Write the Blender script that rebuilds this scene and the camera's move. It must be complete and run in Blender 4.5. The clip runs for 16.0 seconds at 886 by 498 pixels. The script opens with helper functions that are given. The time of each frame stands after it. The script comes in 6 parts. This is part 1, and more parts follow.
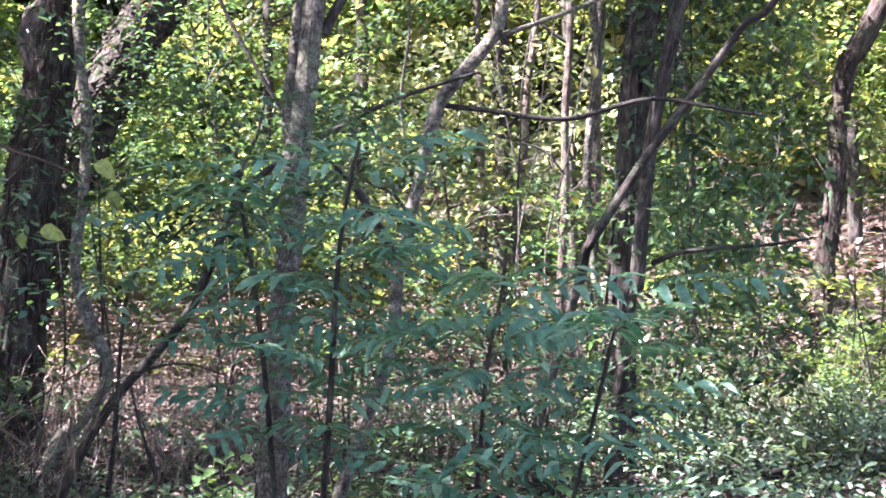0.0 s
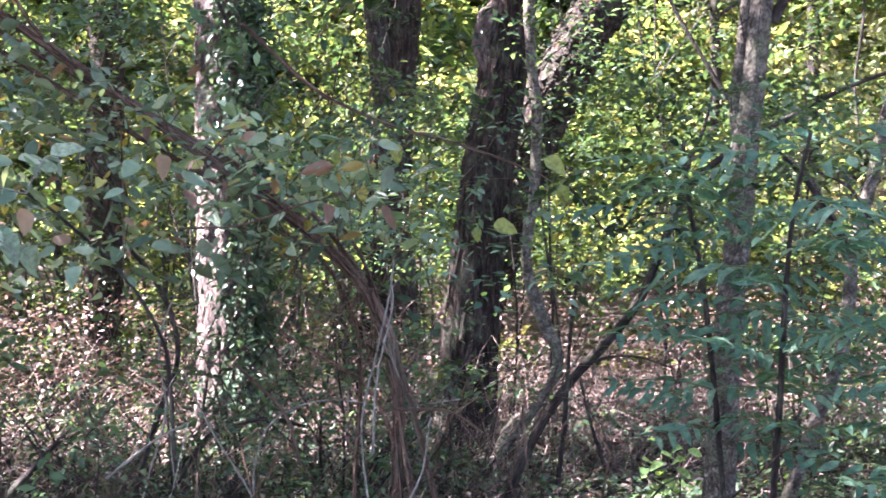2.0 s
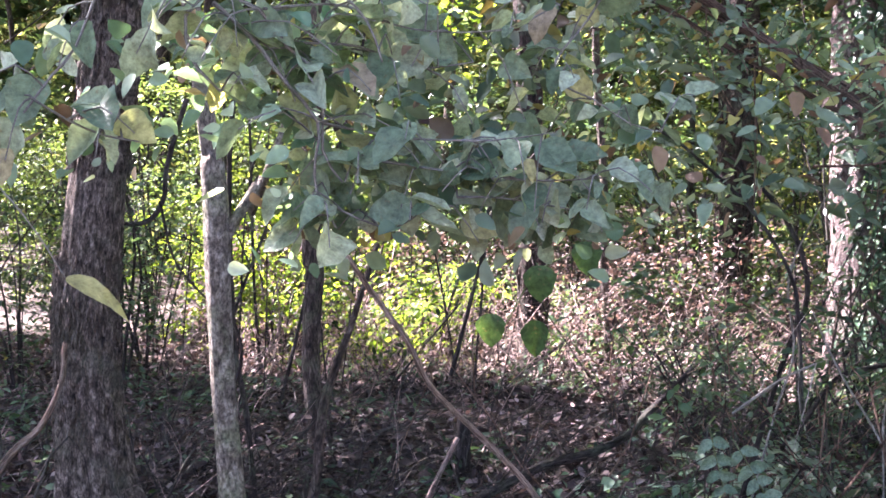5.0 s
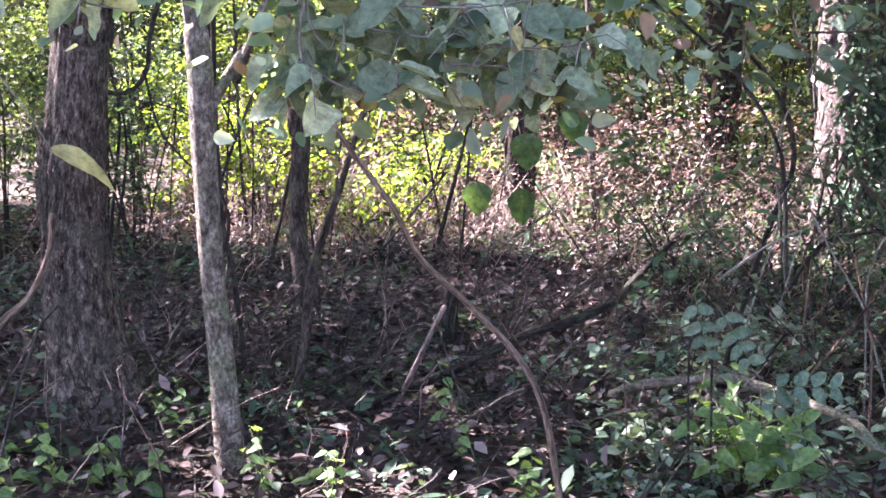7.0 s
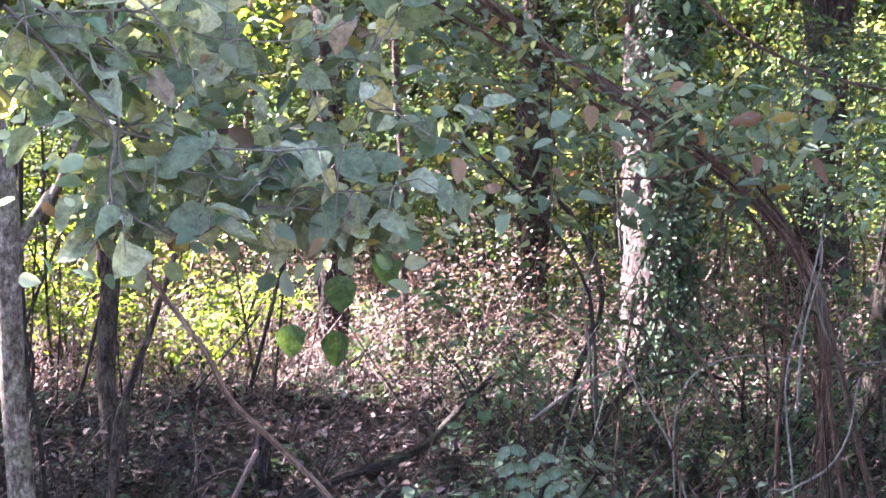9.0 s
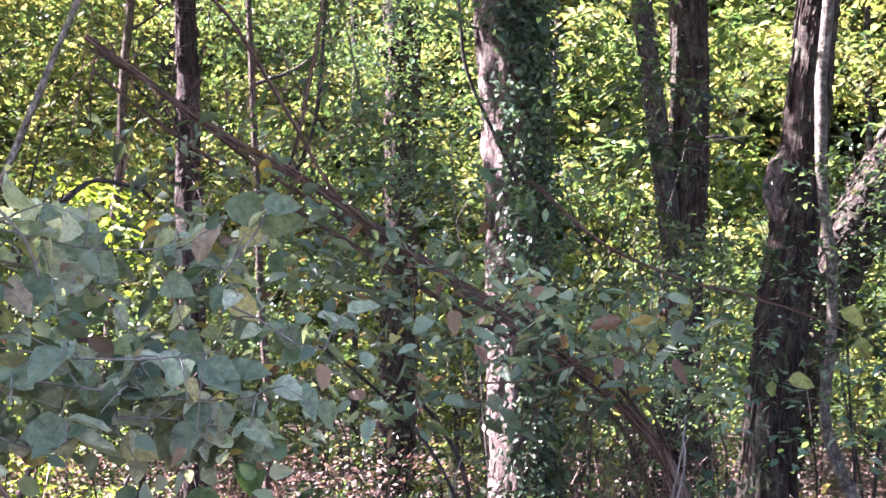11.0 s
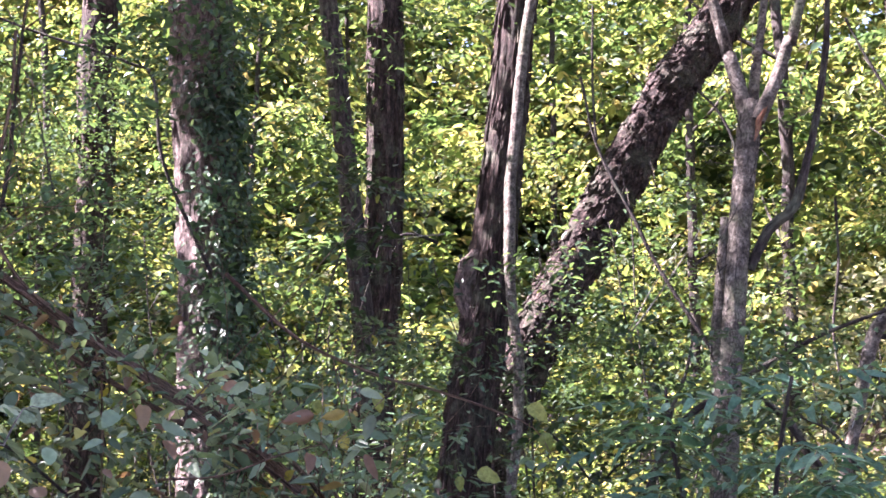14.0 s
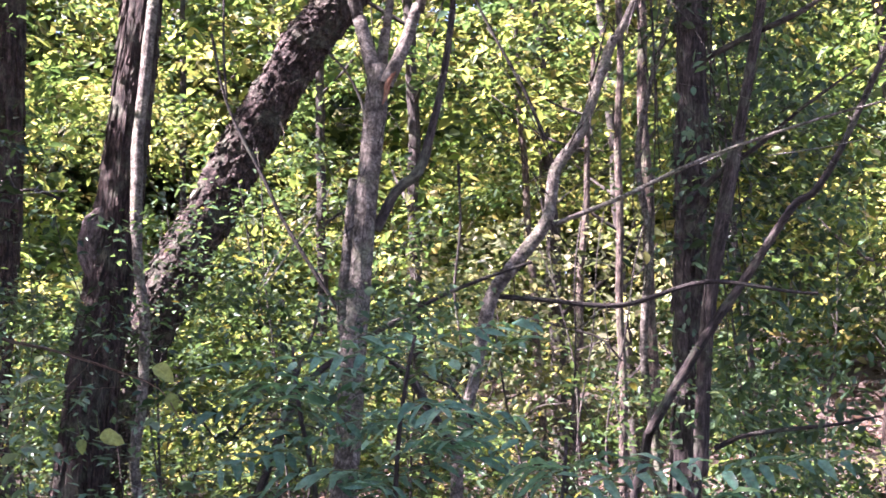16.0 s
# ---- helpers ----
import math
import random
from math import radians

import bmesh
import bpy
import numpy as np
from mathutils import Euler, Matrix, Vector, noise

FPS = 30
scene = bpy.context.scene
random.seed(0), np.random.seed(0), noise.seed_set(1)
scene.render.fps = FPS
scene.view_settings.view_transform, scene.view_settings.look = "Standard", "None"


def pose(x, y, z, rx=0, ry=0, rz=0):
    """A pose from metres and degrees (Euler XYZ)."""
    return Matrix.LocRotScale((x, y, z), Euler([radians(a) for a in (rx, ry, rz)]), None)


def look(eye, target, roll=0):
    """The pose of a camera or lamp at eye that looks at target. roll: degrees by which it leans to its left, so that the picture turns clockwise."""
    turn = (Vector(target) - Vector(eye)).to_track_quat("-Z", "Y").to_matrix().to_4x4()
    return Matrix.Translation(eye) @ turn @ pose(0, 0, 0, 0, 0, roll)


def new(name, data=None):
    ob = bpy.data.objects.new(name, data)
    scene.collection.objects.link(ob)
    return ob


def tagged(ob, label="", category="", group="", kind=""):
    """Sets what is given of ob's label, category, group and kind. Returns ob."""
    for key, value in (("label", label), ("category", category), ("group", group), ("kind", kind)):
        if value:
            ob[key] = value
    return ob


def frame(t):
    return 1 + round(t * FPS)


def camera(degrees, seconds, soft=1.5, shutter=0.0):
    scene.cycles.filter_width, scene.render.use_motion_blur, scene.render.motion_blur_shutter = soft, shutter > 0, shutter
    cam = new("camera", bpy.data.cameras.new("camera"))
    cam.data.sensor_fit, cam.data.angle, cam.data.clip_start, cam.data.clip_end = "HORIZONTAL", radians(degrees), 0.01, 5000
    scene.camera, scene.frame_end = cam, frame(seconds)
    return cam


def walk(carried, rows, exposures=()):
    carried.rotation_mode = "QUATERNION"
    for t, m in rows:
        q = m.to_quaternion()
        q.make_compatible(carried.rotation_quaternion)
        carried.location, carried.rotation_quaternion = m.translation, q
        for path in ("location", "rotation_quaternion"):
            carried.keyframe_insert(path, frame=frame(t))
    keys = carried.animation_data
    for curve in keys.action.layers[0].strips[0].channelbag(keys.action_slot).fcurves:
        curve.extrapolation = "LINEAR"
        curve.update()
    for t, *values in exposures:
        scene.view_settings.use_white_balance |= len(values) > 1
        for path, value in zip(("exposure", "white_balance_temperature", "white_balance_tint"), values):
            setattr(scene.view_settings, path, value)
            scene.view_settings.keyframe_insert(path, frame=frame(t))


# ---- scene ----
import itertools

EYE = 1.5
cam = camera(33.56, 16.0, soft=1.6, shutter=0.14)
walk(cam, [
    (0.0, pose(0, 0, EYE, 90.69, 0.32, 16.48)),
    (0.5, pose(0, 0, EYE, 90.60, 0.27, 20.59)),
    (1.0, pose(0, 0, EYE, 90.51, 0.27, 24.81)),
    (1.5, pose(0, 0, EYE, 90.47, 0.14, 29.05)),
    (2.0, pose(0, 0, EYE, 90.50, 0.22, 33.79)),
    (2.5, pose(0, 0, EYE, 90.40, -0.04, 39.02)),
    (3.0, pose(0, 0, EYE, 90.15, -0.21, 44.63)),
    (3.5, pose(0, 0, EYE, 89.86, -0.33, 49.34)),
    (4.0, pose(0, 0, EYE, 89.47, -0.52, 53.27)),
    (4.5, pose(0, 0, EYE, 89.03, -0.66, 56.02)),
    (4.7, pose(0, 0, EYE, 88.79, -0.55, 57.04)),
    (5.7, pose(0, 0, EYE, 85.94, -0.55, 59.24)),
    (6.8, pose(0, 0, EYE, 83.09, -0.51, 57.95)),
    (7.0, pose(0, 0, EYE, 82.86, -0.53, 57.49)),
    (7.5, pose(0, 0, EYE, 82.76, -0.71, 55.60)),
    (8.0, pose(0, 0, EYE, 84.27, -0.94, 53.14)),
    (8.5, pose(0, 0, EYE, 86.32, -1.08, 51.54)),
    (9.0, pose(0, 0, EYE, 88.49, -0.91, 50.25)),
    (9.5, pose(0, 0, EYE, 91.00, -0.62, 48.89)),
    (10.0, pose(0, 0, EYE, 93.26, -0.27, 47.68)),
    (10.2, pose(0, 0, EYE, 94.10, -0.13, 47.21)),
    (11.2, pose(0, 0, EYE, 96.90, 0.10, 44.41)),
    (12.3, pose(0, 0, EYE, 98.17, 0.29, 40.72)),
    (12.5, pose(0, 0, EYE, 98.24, 0.26, 39.80)),
    (13.0, pose(0, 0, EYE, 98.59, 0.36, 37.59)),
    (13.5, pose(0, 0, EYE, 99.33, 0.51, 35.41)),
    (14.0, pose(0, 0, EYE, 100.14, 0.67, 33.13)),
    (14.5, pose(0, 0, EYE, 100.74, 0.92, 30.12)),
    (15.0, pose(0, 0, EYE, 100.65, 1.29, 26.20)),
    (15.5, pose(0, 0, EYE, 99.73, 1.88, 22.37)),
    (16.0, pose(0, 0, EYE, 98.21, 2.24, 18.80)),
], [(0.0, 4.24, 6050, 25), (1.5, 4.36, 6140, 29), (2.5, 4.38, 6190, 32), (4.7, 4.18, 6180, 34), (7.0, 4.25, 6180, 36), (9.0, 4.42, 6200, 37), (10.2, 4.34, 6210, 37), (12.4, 4.04, 6280, 41), (16.0, 3.96, 6230, 40)])

# ---- light ----
SUN_AZ, SUN_EL = 119.0, 50.0          # degrees to the left of +y, and above the horizon
world = bpy.data.worlds.new("sky")
scene.world = world
world.use_nodes = True
wn = world.node_tree
sky = wn.nodes.new("ShaderNodeTexSky")
sky.sky_type, sky.sun_disc = "NISHITA", False
sky.dust_density, sky.ozone_density = 1.5, 0.6
sky.sun_elevation, sky.sun_rotation = radians(SUN_EL), radians(-SUN_AZ)
wn.links.new(sky.outputs[0], wn.nodes["Background"].inputs[0])
wn.nodes["Background"].inputs[1].default_value = 0.05
lamp = bpy.data.lights.new("sun", "SUN")
lamp.energy, lamp.angle, lamp.color = 5.0, radians(0.55), (1.0, 0.95, 0.88)
sun = new("sun", lamp)
sa, se = radians(SUN_AZ), radians(SUN_EL)
sun.matrix_world = look((-math.sin(sa) * 40, math.cos(sa) * 40, 40 * math.tan(se)), (0, 0, 0))


# ---- materials ----
def material(name):
    m = bpy.data.materials.new(name)
    m.use_nodes = True
    nt = m.node_tree
    return m, nt, nt.nodes["Principled BSDF"], nt.nodes["Material Output"]


def node(nt, kind, **values):
    n = nt.nodes.new(kind)
    for k, v in values.items():
        n.inputs[k].default_value = v
    return n


def ramp(nt, stops, source):
    n = nt.nodes.new("ShaderNodeValToRGB")
    while len(n.color_ramp.elements) < len(stops):
        n.color_ramp.elements.new(0.5)
    for e, (p, c) in zip(n.color_ramp.elements, stops):
        e.position, e.color = p, (*c, 1)
    nt.links.new(source, n.inputs[0])
    return n


def leaf_material(name, stops, glow=0.45, rough=0.42, tint=(1.25, 1.15, 0.45), single=False):
    """A thin leaf: colour by leaf, blotches, gloss on top and light coming through."""
    m, nt, p, out = material(name)
    pick = nt.nodes.new("ShaderNodeObjectInfo" if single else "ShaderNodeNewGeometry")
    col = ramp(nt, stops, pick.outputs["Random" if single else "Random Per Island"])
    coord = nt.nodes.new("ShaderNodeTexCoord")
    blot = node(nt, "ShaderNodeTexNoise", Scale=38.0, Detail=4.0)
    nt.links.new(coord.outputs["Object"], blot.inputs["Vector"])
    shade = nt.nodes.new("ShaderNodeMapRange")
    shade.inputs[3].default_value, shade.inputs[4].default_value = 0.6, 1.35
    nt.links.new(blot.outputs[0], shade.inputs[0])
    if single:
        blot.inputs["Scale"].default_value = 4.0
        blot.inputs["Roughness"].default_value = 0.7
        shade.inputs[1].default_value, shade.inputs[2].default_value = 0.3, 0.7
        shade.inputs[3].default_value, shade.inputs[4].default_value = 0.5, 1.45
        fleck = node(nt, "ShaderNodeTexNoise", Scale=7.0, Detail=3.0, Roughness=0.6)
        own = nt.nodes.new("ShaderNodeVectorMath")
        own.operation = "MULTIPLY_ADD"
        own.inputs[1].default_value = (1, 1, 1)
        spread = nt.nodes.new("ShaderNodeMath")
        spread.operation = "MULTIPLY"
        spread.inputs[1].default_value = 40.0
        nt.links.new(pick.outputs["Random"], spread.inputs[0])
        nt.links.new(coord.outputs["Object"], own.inputs[0])
        nt.links.new(spread.outputs[0], own.inputs[2])
        nt.links.new(own.outputs[0], fleck.inputs["Vector"])
        nt.links.new(own.outputs[0], blot.inputs["Vector"])
        dead = ramp(nt, [(0.6, (0, 0, 0)), (0.72, (0.6, 0.6, 0.6))], fleck.outputs[0])
        tan = nt.nodes.new("ShaderNodeMix")
        tan.data_type = "RGBA"
        nt.links.new(dead.outputs[0], tan.inputs[0])
        nt.links.new(col.outputs[0], tan.inputs[6])
        tan.inputs[7].default_value = (0.2, 0.15, 0.09, 1)
        xyz = nt.nodes.new("ShaderNodeSeparateXYZ")
        nt.links.new(coord.outputs["Object"], xyz.inputs[0])

        def op(kind, a, b=0.0, c=0.0):
            n = nt.nodes.new("ShaderNodeMath")
            n.operation = kind
            for i, v in enumerate((a, b, c)):
                if isinstance(v, float):
                    n.inputs[i].default_value = v
                else:
                    nt.links.new(v, n.inputs[i])
            return n.outputs[0]

        ax = op("ABSOLUTE", xyz.outputs[0])
        side = op("SINE", op("MULTIPLY", op("SUBTRACT", xyz.outputs[1], op("MULTIPLY", ax, 0.75)), 44.0))
        ribs = op("MAXIMUM", op("LESS_THAN", ax, 0.014), op("GREATER_THAN", side, 0.93))
        veined = op("MULTIPLY_ADD", ribs, 0.12, shade.outputs[0])
        bump = node(nt, "ShaderNodeBump", Strength=0.06, Distance=0.015)
        nt.links.new(side, bump.inputs["Height"])
        nt.links.new(bump.outputs[0], p.inputs["Normal"])
    else:
        # Broad bright and dim pockets of the foliage, painted into the leaf colour.
        dapple = node(nt, "ShaderNodeTexNoise", Scale=0.8, Detail=2.0)
        nt.links.new(coord.outputs["Object"], dapple.inputs["Vector"])
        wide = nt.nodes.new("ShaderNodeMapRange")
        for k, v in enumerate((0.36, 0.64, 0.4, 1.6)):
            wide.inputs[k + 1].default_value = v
        nt.links.new(dapple.outputs[0], wide.inputs[0])
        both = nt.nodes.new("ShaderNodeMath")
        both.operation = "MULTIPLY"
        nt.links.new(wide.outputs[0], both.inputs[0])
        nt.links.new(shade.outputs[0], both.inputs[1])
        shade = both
    mul = nt.nodes.new("ShaderNodeMix")
    mul.data_type, mul.blend_type = "RGBA", "MULTIPLY"
    mul.inputs[0].default_value = 1.0
    nt.links.new(tan.outputs[2] if single else col.outputs[0], mul.inputs[6])
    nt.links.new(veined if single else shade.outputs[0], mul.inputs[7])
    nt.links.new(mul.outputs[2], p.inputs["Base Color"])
    p.inputs["Roughness"].default_value = rough
    p.inputs["Specular IOR Level"].default_value = 0.22
    trans = nt.nodes.new("ShaderNodeBsdfTranslucent")
    warm = nt.nodes.new("ShaderNodeMix")
    warm.data_type, warm.blend_type = "RGBA", "MULTIPLY"
    warm.inputs[0].default_value = 1.0
    warm.inputs[7].default_value = (*[c * 1.5 for c in tint], 1)
    nt.links.new(mul.outputs[2], warm.inputs[6])
    nt.links.new(warm.outputs[2], trans.inputs[0])
    mix = nt.nodes.new("ShaderNodeMixShader")
    mix.inputs[0].default_value = glow
    nt.links.new(p.outputs[0], mix.inputs[1])
    nt.links.new(trans.outputs[0], mix.inputs[2])
    nt.links.new(mix.outputs[0], out.inputs[0])
    return m


def bark_material(name, dark, mid, pale, across=26.0, along=3.5, depth=0.6, moss=0.0):
    """Bark in real size on the stem's own grid (u round, v along, in metres): ridges, lichen patches and cracks."""
    m, nt, p, out = material(name)
    uv = nt.nodes.new("ShaderNodeUVMap")
    uv.uv_map = "grain"
    scale = node(nt, "ShaderNodeMapping")
    scale.inputs["Scale"].default_value = (across, along, 1)
    nt.links.new(uv.outputs[0], scale.inputs[0])
    ridge = node(nt, "ShaderNodeTexNoise", Scale=1.0, Detail=7.0, Roughness=0.65)
    nt.links.new(scale.outputs[0], ridge.inputs["Vector"])
    coord = nt.nodes.new("ShaderNodeTexCoord")
    patch = node(nt, "ShaderNodeTexNoise", Scale=4.5, Detail=6.0, Roughness=0.7)
    nt.links.new(coord.outputs["Object"], patch.inputs["Vector"])
    col = ramp(nt, [(0.36, dark), (0.5, mid), (0.64, pale)], ridge.outputs[0])
    spots = ramp(nt, [(0.5, (0, 0, 0)), (0.68, (1, 1, 1))], patch.outputs[0])
    lich = nt.nodes.new("ShaderNodeMix")
    lich.data_type = "RGBA"
    nt.links.new(spots.outputs[0], lich.inputs[0])
    nt.links.new(col.outputs[0], lich.inputs[6])
    lich.inputs[7].default_value = (*[a * 0.6 + b * 0.4 for a, b in zip(mid, (0.16 + moss * -0.05, 0.19, 0.13 - moss * 0.07))], 1)
    grain = node(nt, "ShaderNodeTexNoise", Scale=3.6, Detail=6.0, Roughness=0.75)
    nt.links.new(scale.outputs[0], grain.inputs["Vector"])
    crack = nt.nodes.new("ShaderNodeMapRange")
    for k, v in enumerate((0.38, 0.62, 0.3, 1.6)):
        crack.inputs[k + 1].default_value = v
    nt.links.new(grain.outputs[0], crack.inputs[0])
    worn = nt.nodes.new("ShaderNodeMix")
    worn.data_type, worn.blend_type = "RGBA", "MULTIPLY"
    worn.inputs[0].default_value = 1.0
    nt.links.new(lich.outputs[2], worn.inputs[6])
    nt.links.new(crack.outputs[0], worn.inputs[7])
    nt.links.new(worn.outputs[2], p.inputs["Base Color"])
    p.inputs["Roughness"].default_value = 0.9
    p.inputs["Specular IOR Level"].default_value = 0.25
    bump = node(nt, "ShaderNodeBump", Strength=depth, Distance=0.05)
    relief = nt.nodes.new("ShaderNodeMath")
    relief.operation = "MULTIPLY_ADD"
    relief.inputs[1].default_value = 0.5
    nt.links.new(grain.outputs[0], relief.inputs[0])
    nt.links.new(ridge.outputs[0], relief.inputs[2])
    nt.links.new(relief.outputs[0], bump.inputs["Height"])
    nt.links.new(bump.outputs[0], p.inputs["Normal"])
    return m


BARK_SHAGGY = bark_material("shaggy_bark", (0.008, 0.0055, 0.005), (0.032, 0.0215, 0.019), (0.1, 0.07, 0.063), 24, 4.5, 1.0)
BARK_FISSURED = bark_material("fissured_bark", (0.022, 0.017, 0.014), (0.15, 0.118, 0.097), (0.42, 0.345, 0.29), 62, 16, 1.0)
BARK_SMOOTH = bark_material("smooth_bark", (0.05, 0.04, 0.032), (0.155, 0.132, 0.106), (0.31, 0.28, 0.235), 30, 13, 0.5, 0.8)
BARK_BLEACHED = bark_material("bleached_twig", (0.09, 0.085, 0.072), (0.2, 0.19, 0.165), (0.36, 0.345, 0.3), 60, 8, 0.4)
BARK_GREY = bark_material("grey_bark", (0.032, 0.027, 0.023), (0.108, 0.094, 0.08), (0.24, 0.22, 0.19), 22, 16, 0.7, 0.5)
BARK_PALE = bark_material("pale_bark", (0.035, 0.026, 0.0245), (0.115, 0.086, 0.08), (0.25, 0.2, 0.19), 24, 6, 1.0)
BARK_DARK = bark_material("dark_bark", (0.011, 0.009, 0.008), (0.036, 0.029, 0.027), (0.088, 0.072, 0.067), 26, 4, 0.8)
BARK_BROWN = bark_material("brown_stem", (0.03, 0.018, 0.013), (0.16, 0.1, 0.074), (0.38, 0.26, 0.2), 70, 4, 1.0)
BARK_YOUNG = bark_material("young_bark", (0.018, 0.014, 0.012), (0.07, 0.052, 0.043), (0.17, 0.132, 0.112), 30, 8, 0.8, 0.4)
BARK_PLATED = bark_material("plated_bark", (0.006, 0.004, 0.0035), (0.03, 0.0205, 0.018), (0.125, 0.09, 0.08), 22, 15, 1.0)
BARK_TAN = bark_material("tan_stem", (0.09, 0.062, 0.048), (0.3, 0.21, 0.16), (0.56, 0.43, 0.34), 70, 6, 1.0)
TWIG = bark_material("dry_twig", (0.07, 0.051, 0.045), (0.22, 0.157, 0.14), (0.42, 0.31, 0.28), 60, 6, 0.5)
WOOD_TORN = bark_material("torn_wood", (0.12, 0.05, 0.03), (0.26, 0.12, 0.07), (0.38, 0.21, 0.14), 60, 6, 0.7)
# Yellow-green leaf whose bright colour carries the sunlit tone of the far woods.
GREEN_FAR = leaf_material("sunlit_tone_leaf", [(0.0, (0.045, 0.085, 0.03)), (0.45, (0.095, 0.138, 0.05)), (0.85, (0.155, 0.172, 0.078)), (1.0, (0.22, 0.205, 0.115))], 0.55, 0.5, (1.36, 1.18, 0.7))
GREEN_WOOD = leaf_material("green_woodland_leaf", [(0.0, (0.022, 0.05, 0.026)), (0.6, (0.055, 0.1, 0.046)), (1.0, (0.12, 0.175, 0.08))], 0.5, 0.5, (1.32, 1.2, 0.6))
# Brighter, yellower leaf: part of the sunshine is in its colour.
GREEN_SUN_TINT = leaf_material("sun_tinted_bush_leaf", [(0.0, (0.05, 0.095, 0.016)), (0.5, (0.12, 0.18, 0.03)), (1.0, (0.22, 0.27, 0.06))], 0.58, 0.5, (1.25, 1.25, 0.5))
# Very pale leaf: bright, hazy backlight put into the colour.
GREEN_THICKET = leaf_material("backlit_pale_leaf", [(0.0, (0.07, 0.095, 0.045)), (0.6, (0.155, 0.175, 0.095)), (1.0, (0.27, 0.25, 0.175))], 0.45, 0.6, (1.15, 1.1, 0.8))
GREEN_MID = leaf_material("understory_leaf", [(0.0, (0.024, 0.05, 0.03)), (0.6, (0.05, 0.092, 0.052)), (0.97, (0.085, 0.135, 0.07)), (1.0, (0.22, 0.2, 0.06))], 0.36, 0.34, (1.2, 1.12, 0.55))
BUSH_STOPS = [(0.0, (0.075, 0.145, 0.095)), (0.5, (0.2, 0.295, 0.21)), (0.86, (0.36, 0.43, 0.33)), (0.91, (0.4, 0.37, 0.12)), (0.95, (0.25, 0.18, 0.13)), (1.0, (0.12, 0.075, 0.055))]
GREEN_BUSH = leaf_material("broad_leaf", BUSH_STOPS, 0.34, 0.4, (1.15, 1.1, 0.65))
GREEN_ARCH = leaf_material("arching_shrub_leaf", [(0.0, (0.075, 0.125, 0.085)), (0.55, (0.165, 0.23, 0.16)), (0.86, (0.25, 0.31, 0.22)), (0.92, (0.33, 0.29, 0.06)), (0.96, (0.19, 0.12, 0.085)), (1.0, (0.11, 0.065, 0.05))], 0.32, 0.5, (1.15, 1.1, 0.6))
GREEN_BROAD = leaf_material("single_broad_leaf", [(0.0, (0.09, 0.145, 0.095)), (0.5, (0.225, 0.3, 0.205)), (0.86, (0.37, 0.435, 0.33)), (0.94, (0.34, 0.37, 0.2)), (0.98, (0.33, 0.31, 0.14)), (1.0, (0.26, 0.2, 0.16))], 0.32, 0.4, (1.15, 1.1, 0.65), single=True)
GREEN_HEART = leaf_material("single_heart_leaf", [(0.0, (0.09, 0.17, 0.07)), (1.0, (0.2, 0.31, 0.12))], 0.42, 0.5, single=True)
GREEN_FROND = leaf_material("pinnate_leaf", [(0.0, (0.05, 0.115, 0.08)), (0.6, (0.09, 0.185, 0.13)), (1.0, (0.18, 0.29, 0.2))], 0.36, 0.36, (1.1, 1.15, 0.7), single=True)
GREEN_IVY = leaf_material("ivy_leaf", [(0.0, (0.03, 0.06, 0.035)), (0.7, (0.065, 0.115, 0.075)), (1.0, (0.13, 0.185, 0.125))], 0.3, 0.4, (1.15, 1.12, 0.6))
# Grey-green leaf, paled further in place of light on low plants.
GREEN_PALE = leaf_material("pale_ground_leaf", [(0.0, (0.07, 0.115, 0.078)), (0.6, (0.13, 0.185, 0.13)), (1.0, (0.22, 0.27, 0.2))], 0.3, 0.45, (1.1, 1.1, 0.65))
GREEN_FRESH = leaf_material("fresh_leaf", [(0.0, (0.055, 0.1, 0.04)), (0.6, (0.085, 0.14, 0.06)), (1.0, (0.15, 0.2, 0.085))], 0.42, 0.5)
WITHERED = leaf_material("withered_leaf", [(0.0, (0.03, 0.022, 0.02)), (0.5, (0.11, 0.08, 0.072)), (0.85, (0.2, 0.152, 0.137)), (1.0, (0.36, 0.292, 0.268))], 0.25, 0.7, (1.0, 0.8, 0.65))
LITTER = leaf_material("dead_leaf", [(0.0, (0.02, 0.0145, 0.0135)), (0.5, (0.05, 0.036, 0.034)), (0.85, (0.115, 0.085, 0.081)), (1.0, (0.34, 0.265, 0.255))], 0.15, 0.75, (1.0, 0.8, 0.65))


